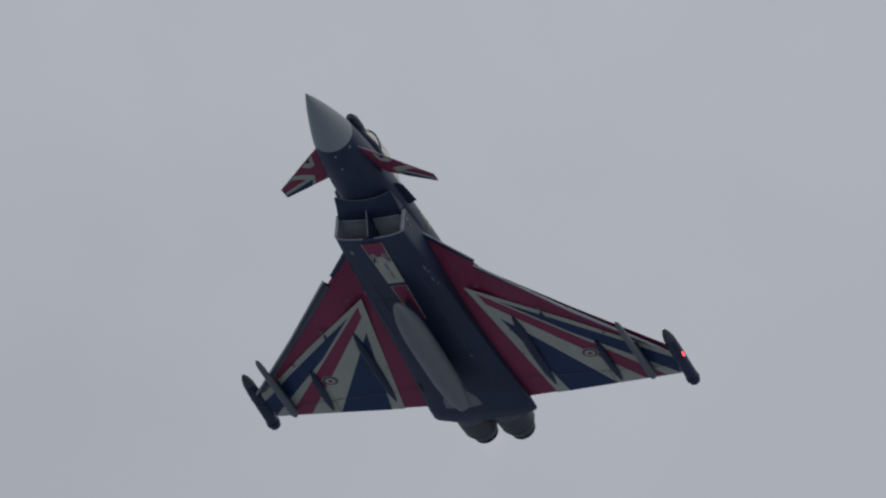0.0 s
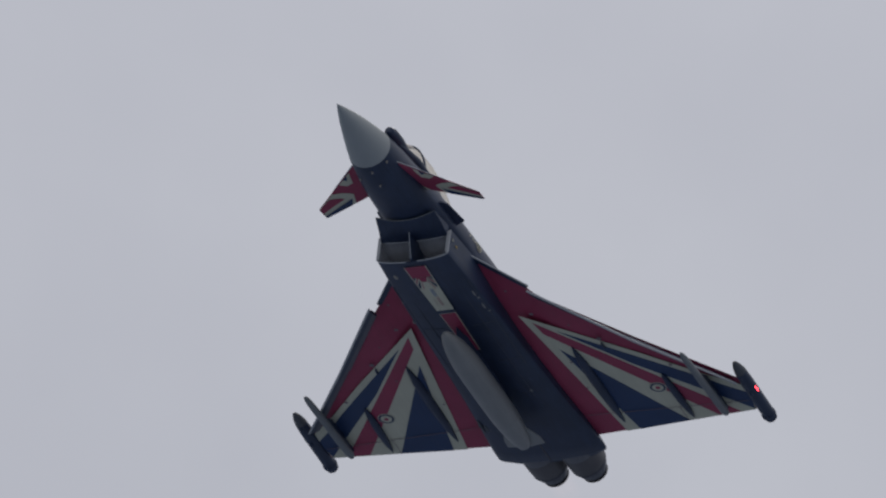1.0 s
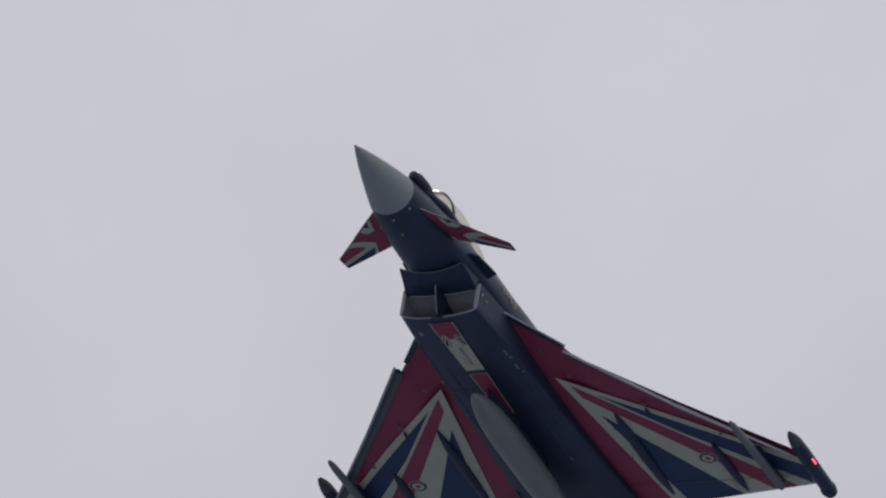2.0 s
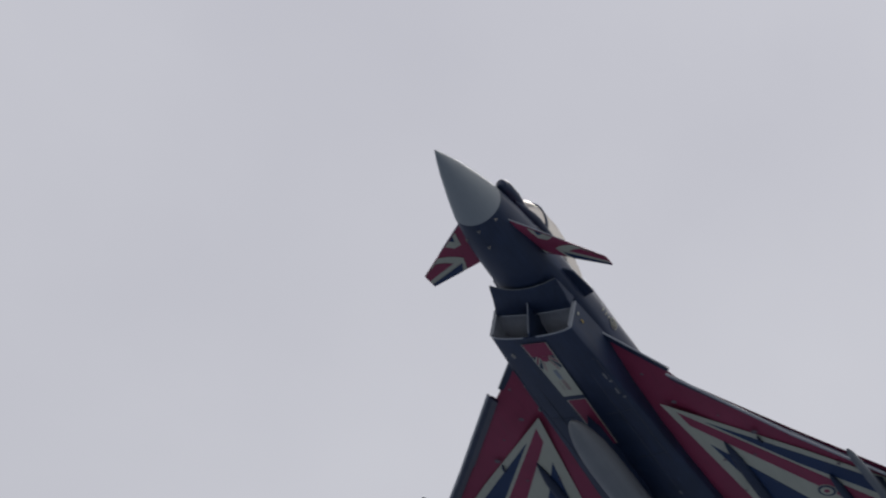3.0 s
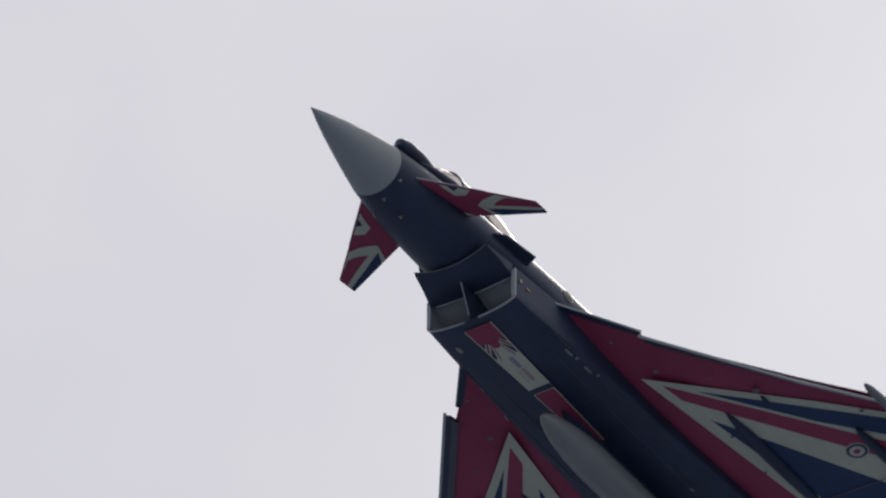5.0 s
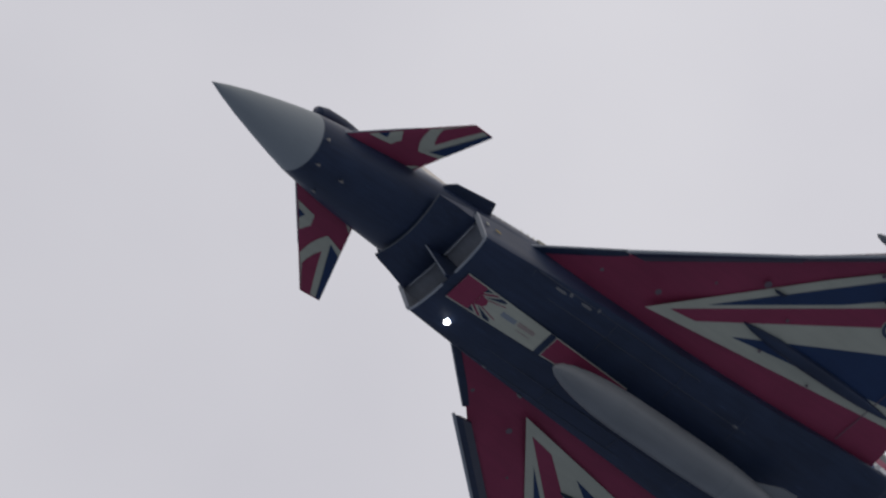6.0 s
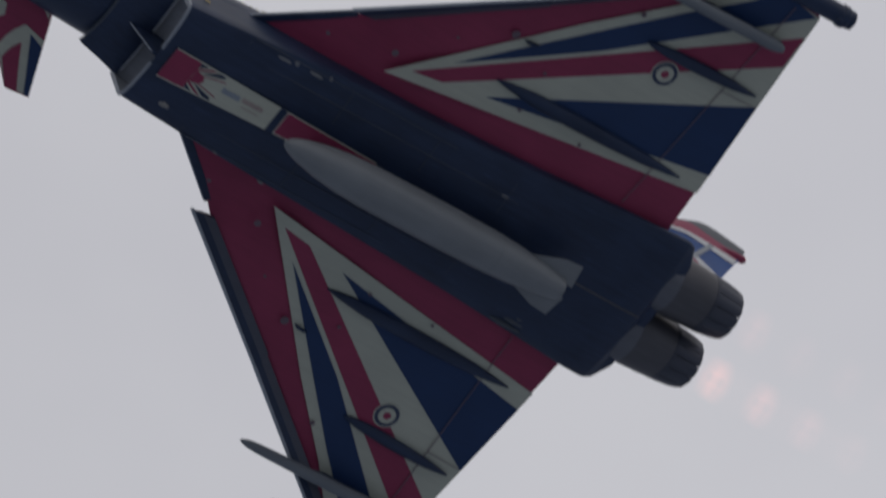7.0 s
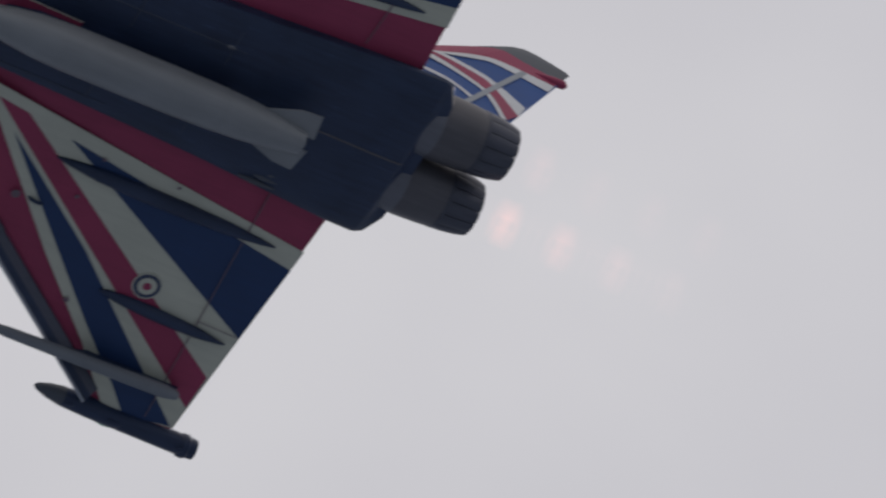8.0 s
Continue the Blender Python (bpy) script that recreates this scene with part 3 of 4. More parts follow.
def build_canard(side, jet):
    def section(a, b, t):
        (x0, y0, z0), (x1, y1, z1) = a, b
        out = []
        for s in (-1, 1):
            fs = (0, .05, .2, .5, .8, 1) if s < 0 else (.8, .5, .2, .05)
            for f in fs:
                out.append((side * (x0 + (x1 - x0) * f), y0 + (y1 - y0) * f, z0 + (z1 - z0) * f + s * t * min(1, 2.5 * math.sqrt(f)) * (1 - f * .9)))
        return out
    root_le, root_te = Vector((.48, -2.33, .02)), Vector((.62, -3.77, .03))
    tip_le, tip_te = Vector((1.93, -3.81, -.185)), Vector((1.91, -4.23, -.155))
    can = link("canard", lofted([section(root_le, root_te, .05), section(tip_le, tip_te, .012)]), RED, jet, "canard foreplane painted red, white and blue")
    # highlight on the inner leading edge, painted as a pale metal rod
    edge = [root_le.lerp(tip_le, f) for f in (0, .2, .4, .6)]
    link("canard_edge_highlight", rod([(side * p.x, p.y + .004, p.z) for p in edge], [.012, .012, .010, .006], 8), LIP, can, "thin metal leading edge, made pale for its sky highlight")
    def on(u, v, lift):
        a = root_le.lerp(root_te, v)
        b = tip_le.lerp(tip_te, v)
        t = (.05 + (.012 - .05) * u) * min(1, 2.5 * math.sqrt(max(v, 0))) * (1 - v * .9)
        p = a.lerp(b, u) - Vector((0, 0, t + lift))
        return (side * p.x, p.y, p.z)
    def patch(name, uv, mat, layer):
        """A painted patch between four corners, laid along the curved skin."""
        a, b, c, d = [Vector((*p, 0)) for p in (uv if len(uv) == 4 else (*uv, uv[-1]))]
        bm = bmesh.new()
        grid = [[bm.verts.new(on(*(a.lerp(b, i / 8).lerp(d.lerp(c, i / 8), k / 8)).to_2d(), .004 + .004 * layer)) for k in range(9)] for i in range(9)]
        for i in range(8):
            for k in range(8):
                bm.faces.new((grid[i][k], grid[i + 1][k], grid[i + 1][k + 1], grid[i][k + 1]))
        bmesh.ops.remove_doubles(bm, verts=bm.verts, dist=.0005)
        link(name, bm, mat, can, smooth=0)
    patch("white_patch", [(.20, .03), (.22, .35), (.34, .29), (.46, .03)], WHITE, 1)
    patch("blue_patch", [(.27, .03), (.28, .16), (.36, .03)], BLUE, 2)
    patch("white_patch", [(.31, .66), (.66, .04), (.985, .04), (.985, .985)], WHITE, 1)
    patch("white_patch", [(.31, .66), (.985, .983), (.36, .985)], WHITE, 2)
    patch("red_stripe", [(.50, .60), (.74, .10), (.985, .04), (.985, .50)], RED, 3)
    patch("blue_patch", [(.37, .75), (.44, .99), (.99, .99), (.99, .78)], BLUE, 3)
    patch("white_patch", [(.02, .84), (.13, .97), (.02, .97)], WHITE, 1)
    return can


def build_tank(jet):
    def tz(y):
        # the tank hangs a little tail-up
        return -1.725 + .014 * (-7.0 - y)
    ys = [-7.02, -7.05, -7.15, -7.35, -7.65, -8.05, -8.5, -9.2, -10.0, -10.6, -11.1, -11.55, -11.85, -11.98, -12.0]
    rs = [.01, .06, .12, .185, .245, .292, .314, .318, .318, .31, .285, .24, .19, .165, .13]
    tank = link("drop_tank", rod([(-.005, y, tz(y)) for y in ys], rs, 32), TANKGREY, jet, "light grey centreline drop tank")
    for y in (-8.35, -9.95, -10.75):
        q = .307 if y > -9 else .316 if y > -10.5 else .304
        link("tank_band", lofted([ring(yy, rr, tz(y), tz(y) - rr, tz(y) + rr, cx=-.005, k=32) for yy, rr in ((y, q - .01), (y - .003, q + .0035), (y - .022, q + .0035), (y - .025, q - .01))], False, False), TANKGREY, tank)
    for s in (1, -1):
        pts = [(-.005 + s * .20, -11.12, tz(-11.1)), (-.005 + s * .43, -11.78, tz(-11.8) + .02), (-.005 + s * .45, -12.07, tz(-12) + .02), (-.005 + s * .10, -12.12, tz(-12))]
        link("tank_fin", slab(pts, .03), TANKGREY, tank)
    link("tank_pylon", lofted([[(.02 + x * w, y, z) for x, y, w in ((0, -7.6 - o, 1), (.09, -8.1, 1), (.09, -10.4, 1), (0, -11.0 + o, 1), (-.09, -10.4, 1), (-.09, -8.1, 1))] for z, o in ((-1.05, 0), (-1.45, .15))]), NAVY, tank)
    return tank


def build_intake(jet):
    """Chin intake: lower body with an open front, a splitter plate above and a post between two ducts."""
    front = -4.86
    def lower(y, w, zt, zs, zc, lean=0.0):
        """Upright sides down to a sharp chine at zs, then a shallow bowed bottom down to zc."""
        up = [(-w + 2 * w * i / 20, y, zt) for i in range(20)]
        right = [(w - lean * i / 4, y, zt + (zs - zt) * i / 4) for i in range(4)]
        wb = w - lean
        low = [(wb * math.cos(math.pi * i / 20), y, zs + (zc - zs) * math.sin(math.pi * i / 20) ** .9) for i in range(21)]
        left = [(-w + lean * i / 4, y, zt + (zs - zt) * i / 4) for i in (3, 2, 1)]
        return up + right + low + left
    outer = [(front, .86, -.42, -1.0, -1.17), (-5.4, .89, -.40, -1.01, -1.17), (-6.2, .94, -.38, -1.0, -1.15), (-7.4, 1.0, -.35, -.99, -1.13), (-9, 1.06, -.3, -.98, -1.13), (-11, 1.12, -.35, -.96, -1.14, -.03), (-12.4, 1.12, -.4, -.95, -1.17, -.13), (-13.1, 1.06, -.45, -.95, -1.185, -.24), (-13.50, 1.02, -.45, -.94, -1.175, -.29), (-13.56, 1.01, -.45, -.93, -1.145, -.29), (-13.66, .97, -.5, -.93, -1.03, -.29), (-13.80, .86, -.5, -.93, -1.02, -.12), (-13.82, .5, -.55, -.9, -.95)]
    bm = bmesh.new()
    rows = [[bm.verts.new(p) for p in lower(*r)] for r in outer]
    inner = [(front - .01, .835, -.45, -.98, -1.145), (-5.2, .82, -.62, -.97, -1.13), (-5.9, .76, -.70, -.96, -1.11)]
    rows_in = [[bm.verts.new(p) for p in lower(*r)] for r in inner]
    count = len(rows[0])
    def join(a, b, mi):
        for i in range(count):
            j = (i + 1) % count
            bm.faces.new((a[i], a[j], b[j], b[i])).material_index = mi
    for a, b in zip(rows, rows[1:]):
        join(a, b, 0)
    join(rows[0], rows_in[0], 0)
    for a, b in zip(rows_in, rows_in[1:]):
        join(a, b, 1)
    bm.faces.new(rows[-1]).material_index = 0
    bm.faces.new(rows_in[-1]).material_index = 1
    body = link("engine_intake", bm, [NAVY, DUCT], jet, "navy chin intake and lower engine body")
    # bright lips along the front edges, with a gap at the post
    def strip(pts):
        bm = bmesh.new()
        vs = [[bm.verts.new((x * g, front + a, z + (-.9 - z) * (1 - g) * .8)) for x, z in pts] for g, a in ((1.012, -.018), (1.012, .014), (.975, .018), (.96, -.04))]
        for a, b in zip(vs, vs[1:] + vs[:1]):
            for i in range(len(a) - 1):
                bm.faces.new((a[i], a[i + 1], b[i + 1], b[i]))
        link("intake_lip", bm, LIP, body, "bare light grey lip", 60)
    for s in (1, -1):
        strip([(s * .86 * math.cos(math.pi * i / 40), -1.0 - .17 * math.sin(math.pi * i / 40) ** .9) for i in range(0, 19)])
        strip([(s * .86, -.44 - .55 * i / 5) for i in range(6)])
        link("side_lip", slab([(s * .868, front + .02, -.44), (s * .866, front + .02, -.995), (s * .80, front + .02, -1.02), (s * .795, front + .02, -.47)], -.05, "y"), LIP, body, "bare light grey lip")
    link("intake_post", slab([(-.02, -4.50, -.50), (-.02, -4.80, -1.14), (-.02, -5.5, -1.12), (-.02, -5.5, -.50)], .04, "x"), NAVY, body)
    link("post_edge", slab([(-.012, -4.50, -.50), (-.012, -4.485, -.50), (-.012, -4.785, -1.12), (-.012, -4.80, -1.12)], .016, "x"), LIP, body)
    link("wall_mark", slab([(-.885, -4.98, -.66), (-.885, -5.03, -.66), (-.886, -5.03, -.60), (-.885, -4.98, -.60)], -.006, "x"), WHITE, body, "small white stencil mark")
    link("wall_mark", slab([(-.893, -5.16, -.69), (-.895, -5.26, -.70), (-.895, -5.26, -.67), (-.893, -5.16, -.66)], -.006, "x"), YELLOW, body, "small yellow stencil mark")
    # the splitter's rear edge highlight, laid on as pale rods
    for s in (1, -1):
        link("duct_edge_highlight", rod([(s * .76 * f, -4.885, -.565 - .05 * (1 - f * f)) for f in (.08, .3, .5, .7, .92)], [.015] * 5, 6), LIP, body, "pale strip painted as the highlight on the splitter's rear edge")
    # splitter plate, bowed like the belly above it
    bm = bmesh.new()
    rows = []
    for y, w, z, t in ((-4.22, .71, -.30, .01), (-4.26, .72, -.30, .04), (-4.55, .76, -.31, .11), (-4.84, .80, -.32, .24), (-4.87, .80, -.32, .24)):
        top = [(w * f, y + .0 * f, z - .17 * (1 - f * f) + (.12 if t > .2 else 0) * (1 - f * f)) for f in (-1, -.75, -.5, -.25, 0, .25, .5, .75, 1)]
        rows.append(top + [(x, yy, zz - t) for x, yy, zz in top[::-1]])
    link("splitter_plate", loft(bm, rows), NAVY, body)
    bm = bmesh.new()
    f = [-1 + i / 8 for i in range(17)]
    vs = [[bm.verts.new((.70 * x, -4.21 + a, -.305 - .17 * (1 - x * x) + b)) for x in f] for a, b in ((.0, -.012), (.012, 0), (0, .012))]
    for a, b in zip(vs, vs[1:]):
        for i in range(16):
            bm.faces.new((a[i], a[i + 1], b[i + 1], b[i]))
    link("splitter_edge", bm, RAILGREY, body, "thin worn front edge")
    for s in (1, -1):
        link("side_strake", slab(mirror([(.62, -4.36, .03), (.76, -4.42, .06), (.86, -4.58, .09), (.94, -5.36, .12), (.70, -5.42, .05)], s), -.03), NAVY, jet, "navy strake below the cockpit")
    return body


def build_belly_panel(jet):
    """The painted strip on the belly: red, a small flag burst, white with two lines of lettering, then red."""
    z = -1.185
    def coat(name, pts, mat, layer, parent):
        return link(name, slab([(x, y, z + .004 * (y + 5) / -2.2 * 5 - .003 * layer) for x, y in pts], .003), mat, parent, smooth=0)
    def lean(s, y):
        # the strip narrows towards the tail
        return s * (.246 + (y + 5.05) * .031)
    edge = coat("belly_stripe", [(lean(-1, -5.05) - .02, -5.05), (lean(1, -5.05) + .02, -5.05), (lean(1, -8.7) + .02, -8.7), (lean(-1, -8.7) - .02, -8.7)], WHITE, 1, jet)
    tagged(edge, "red and white painted strip along the belly")
    def quad(name, y0, y1, mat, a=-1.0, b=1.0, layer=2):
        coat(name, [(lean(1, y0) * a, y0), (lean(1, y0) * b, y0), (lean(1, y1) * b, y1), (lean(1, y1) * a, y1)], mat, layer, edge)
    quad("red_panel", -5.05, -5.50, RED)
    quad("red_panel", -7.09, -8.7, RED)
    quad("dark_gap", -6.94, -7.07, NAVY, -1.1, 1.1)
    def ray(name, pts, mat, layer):
        for s in (1, -1):
            coat(name, [(lean(1, y) * x * s, y) for x, y in (pts if s > 0 else pts[::-1])], mat, layer, edge)
    ray("burst_ray", [(.66, -5.503), (.97, -5.503), (.97, -5.63)], NAVY, 3)
    ray("burst_ray", [(.40, -5.503), (.54, -5.503), (.98, -5.71), (.98, -5.78)], RED, 3)
    ray("burst_ray", [(.40, -5.60), (.98, -5.83), (.98, -5.95), (.80, -5.93)], NAVY, 3)
    ray("burst_ray", [(.24, -5.60), (.30, -5.62), (.66, -5.99), (.60, -6.0)], RED, 3)
    coat("red_panel", [(-.10, -5.503), (.10, -5.503), (.065, -5.66), (0, -5.70), (-.065, -5.66)], RED, 4, edge)
    # unreadable lettering as bars
    for k in range(7):
        y0 = -6.02 - .045 * k
        quad("lettering_bar", y0, y0 - .034, TEXTBLUE, -.30 + .04 * (k % 2), .10, 3)
    for k in range(8):
        y0 = -6.38 - .045 * k
        quad("lettering_bar", y0, y0 - .034, TEXTRED, -.34 + .05 * (k % 3 == 1), .04, 3)
    quad("lettering_bar", -6.42, -6.72, TEXTRED, .34, .40, 3)
    return edge


def build_belly_fittings(jet):
    """Missile ejector feet, catches, drain lips and the seam between the engine bays."""
    for x, y, a, b in ((-.83, -6.55, .045, .16), (-.86, -6.75, .07, .045), (-.85, -7.10, .045, .15), (-.90, -7.33, .06, .03), (.92, -6.62, .03, .05), (1.0, -7.5, .04, .06), (-.62, -10.66, .05, .09), (-1.0, -11.3, .03, .09), (-1.05, -12.15, .025, .07), (.72, -10.72, .035, .08), (.52, -13.36, .05, .10)):
        z = -1.0 - .14 * (1 - (x / 1.1) ** 2)
        link("belly_catch", lofted([[(x + a * p, y + b * q, z + d) for p, q in ((-1, -.6), (-.5, -1), (.5, -1), (1, -.6), (1, .6), (.5, 1), (-.5, 1), (-1, .6))] for d, a, b in ((.03, a * .6, b * .8), (-.012, a * .55, b * .75), (-.02, a * .35, b * .6))]), CATCH, jet, "small weathered metal catch on the belly")
    # thin seams between the belly's panels
    def belly(x, y):
        w = 1.0 + .05 * max(0.0, min(1.0, (-y - 7.4) / 2))
        return (x, y, -.985 - .15 * (1 - (x / w) ** 2) ** .45)
    for x, y0, y1 in ((.62, -5.3, -10.9), (-.62, -5.3, -10.9), (-.90, -6.0, -9.6), (.90, -6.0, -9.6)):
        link("panel_seam", rod([belly(x, y0 + (y1 - y0) * i / 12) for i in range(13)], [.009] * 13, 6), SEAM, jet, "thin worn panel seam")
    for y in (-5.95, -7.75, -9.3, -10.7, -11.6):
        for s in (1, -1):
            link("panel_seam", rod([belly(s * (.34 + .54 * i / 8), y) for i in range(9)], [.008] * 9, 6), SEAM, jet, "thin worn panel seam")
    for x in (1.12, 1.02, .93):
        link("missile_cradle", rod([(x, -11.72 - (1.12 - x), -1.03), (x, -11.9 - (1.12 - x), -1.06), (x, -12.25 - (1.12 - x), -1.05)], [.02, .045, .02], 8), DARKGREY, jet, "grey missile cradle beside the engine")
    link("engine_seam", rod([(0, -12.15, -1.163), (0, -12.4, -1.17), (0, -13.1, -1.185), (0, -13.5, -1.175), (0, -13.55, -1.145)], [.012, .014, .014, .014, .008], 8), STEEL, jet, "pale seam between the engine bays")


def build_beacon(jet):
    """A turning beacon under the intake: one side of the drum shines, the other is dark."""
    link("beacon_mount", rod([(.62, -5.37, -1.07), (.62, -5.40, -1.09), (.62, -5.54, -1.09), (.62, -5.57, -1.07)], [.02, .05, .05, .02], 14), LENS, jet, "small clear lamp housing")
    bm = bmesh.new()
    bmesh.ops.create_uvsphere(bm, u_segments=20, v_segments=12, radius=.052)
    for f in bm.faces:
        f.material_index = 0 if f.calc_center_median().z < -.03 else 1
    return link("beacon", bm, [STROBE, LENS], jet, "turning beacon with one shining side")


def build_jet():
    jet = new("fighter_jet")
    jet.empty_display_size = 2
    tagged(jet, "delta-wing fighter jet in red, white and blue flag paint, flying", "aircraft")
    # radome
    radome = lofted([ring(y, r, z, z - r, z + r, k=40) for y, r, z in ((0, .006, 0), (-.08, .033, .003), (-.3, .106, .009), (-.7, .220, .019), (-1.2, .341, .027), (-1.6, .430, .029), (-1.97, .502, .028))])
    link("radome", radome, RADOME, jet, "pale grey radome")
    # forward and centre fuselage
    sec = [(-1.96, .503, .027, -.476, .530, 2, 2), (-2.4, .55, .01, -.52, .61, 2, 2), (-2.8, .59, 0, -.53, .66, 2.1, 2), (-3.5, .65, 0, -.50, .72, 2.1, 2), (-4.2, .70, .0, -.43, .74, 2, 2), (-5.0, .73, .0, -.36, .76, 2, 2), (-6.0, .78, 0, -.40, .78, 2.2, 2), (-7.5, .88, -.1, -.6, .78, 3, 2), (-9, .98, -.25, -.7, .72, 3, 2), (-11, 1.08, -.35, -.8, .55, 3, 2.2), (-12.8, 1.02, -.45, -.8, .25, 2.4, 2.2), (-13.6, .92, -.5, -.8, .0, 2.4, 2.2), (-13.8, .8, -.5, -.75, -.12, 2.4, 2.2)]
    body = link("fuselage", lofted([ring(*s) for s in sec]), NAVY, jet, "navy fuselage")
    # cockpit: frame, glass, seat
    glass_rows = [(-2.85, .05, .58, .66), (-3.15, .30, .52, .92), (-3.6, .44, .50, 1.19), (-4.0, .49, .50, 1.31), (-4.6, .51, .50, 1.36), (-5.2, .48, .52, 1.30), (-5.8, .40, .55, 1.16), (-6.3, .28, .6, 1.0)]
    glass = link("canopy", lofted([ring(y, w, zm, zm - .02, zt, 2, 2.1, k=32) for y, w, zm, zt in glass_rows], False, False), CANOPY, jet, "gold-tinted glass cockpit canopy")
    glass.visible_shadow = False
    def hoop(y, grow, wide, w, zt):
        rows = [ring(y + d, w + g, .50, .4, zt + g, 2, 2.1, k=32)[:17] for d, g in ((-wide, -.01), (-wide, grow), (wide, grow), (wide, -.01))]
        bm = bmesh.new()
        vs = [[bm.verts.new(p) for p in r] for r in rows]
        for a, b in zip(vs, vs[1:] + vs[:1]):
            for i in range(16):
                bm.faces.new((a[i], a[i + 1], b[i + 1], b[i]))
        link("canopy_bow", bm, NAVY, glass, "navy canopy frame")
    for s in (1, -1):
        sill = [(-2.65, .50, .03), (-3.05, .57, .085), (-3.6, .655, .11), (-4.1, .655, .11), (-4.7, .62, .10), (-5.2, .56, .06), (-5.4, .53, .02)]
        link("cockpit_sill", rod([(s * .40, y, z) for y, z, q in sill], [q for y, z, q in sill], 14), NAVY, jet, "navy rail along the canopy")
    hoop(-3.95, .022, .045, .483, 1.30)
    link("ejection_seat", slab([(-.2, -4.75, .5), (-.2, -4.98, 1.14), (-.2, -5.12, 1.14), (-.2, -5.0, .5)], .4, "x"), SEAT, glass, "brown ejection seat headrest")
    spine = link("spine", lofted([ring(y, w, .5, .3, zt, 2, 2, k=24) for y, w, zt in ((-5.8, .40, 1.02), (-6.4, .42, 1.12), (-8, .40, 1.14), (-10, .34, 1.0), (-12, .28, .75), (-14, .2, .35))]), NAVY, jet, "navy dorsal spine")
    # white ring and strokes painted on the port shoulder
    def shoulder(y, z):
        return (-(.815 + .06 * (-6.5 - y)) * math.sqrt(1 - (z / .78) ** 2) - .004, y, z)
    for y0, z0, r in ((-6.58, .16, .115), (-6.60, .16, .05)):
        link("shoulder_mark", rod([shoulder(y0 + r * math.cos(a * math.pi / 8), z0 + r * math.sin(a * math.pi / 8)) for a in range(17)], [.012] * 17, 6), WHITE, body, "white ring painted on the shoulder")
    for y0, z0 in ((-6.15, .22), (-6.28, .2), (-6.38, .18)):
        link("shoulder_mark", rod([shoulder(y0 + .03, z0 - .05), shoulder(y0, z0), shoulder(y0 - .03, z0 + .05)], [.01, .014, .01], 6), WHITE, body)
    # sensor fairing ahead of the windscreen, to port
    link("sensor_fairing", rod([(-.33, y, z) for y, z in ((-2.13, .52), (-2.17, .565), (-2.32, .60), (-2.7, .62), (-3.0, .62), (-3.5, .58))], [.03, .11, .14, .145, .12, .03], 18), NAVY, jet, "rounded navy sensor housing")
    canards, petals = [], []
    for s in (1, -1):
        canards.append((build_canard(s, jet), s))
        build_wing(s, jet)
        petals += build_nozzle(s, jet)
    for x, y, z in ((-.07, -2.13, -.485), (-.07, -2.63, -.52), (.37, -2.50, -.38), (-.42, -2.07, -.28)):
        link("air_probe", rod([(x, y, z), (x, y + .01, z - .06), (x, y + .09, z - .065)], [.018, .014, .006], 8), LENS, jet, "small pale air data probe")
    build_intake(jet)
    build_belly_panel(jet)
    build_tank(jet)
    build_belly_fittings(jet)
    build_fin(jet)
    return jet, build_flames(1, jet, True) + build_flames(-1, jet, False), build_beacon(jet), canards, petals


build_ground()
jet, flames, beacon, canards, petals = build_jet()


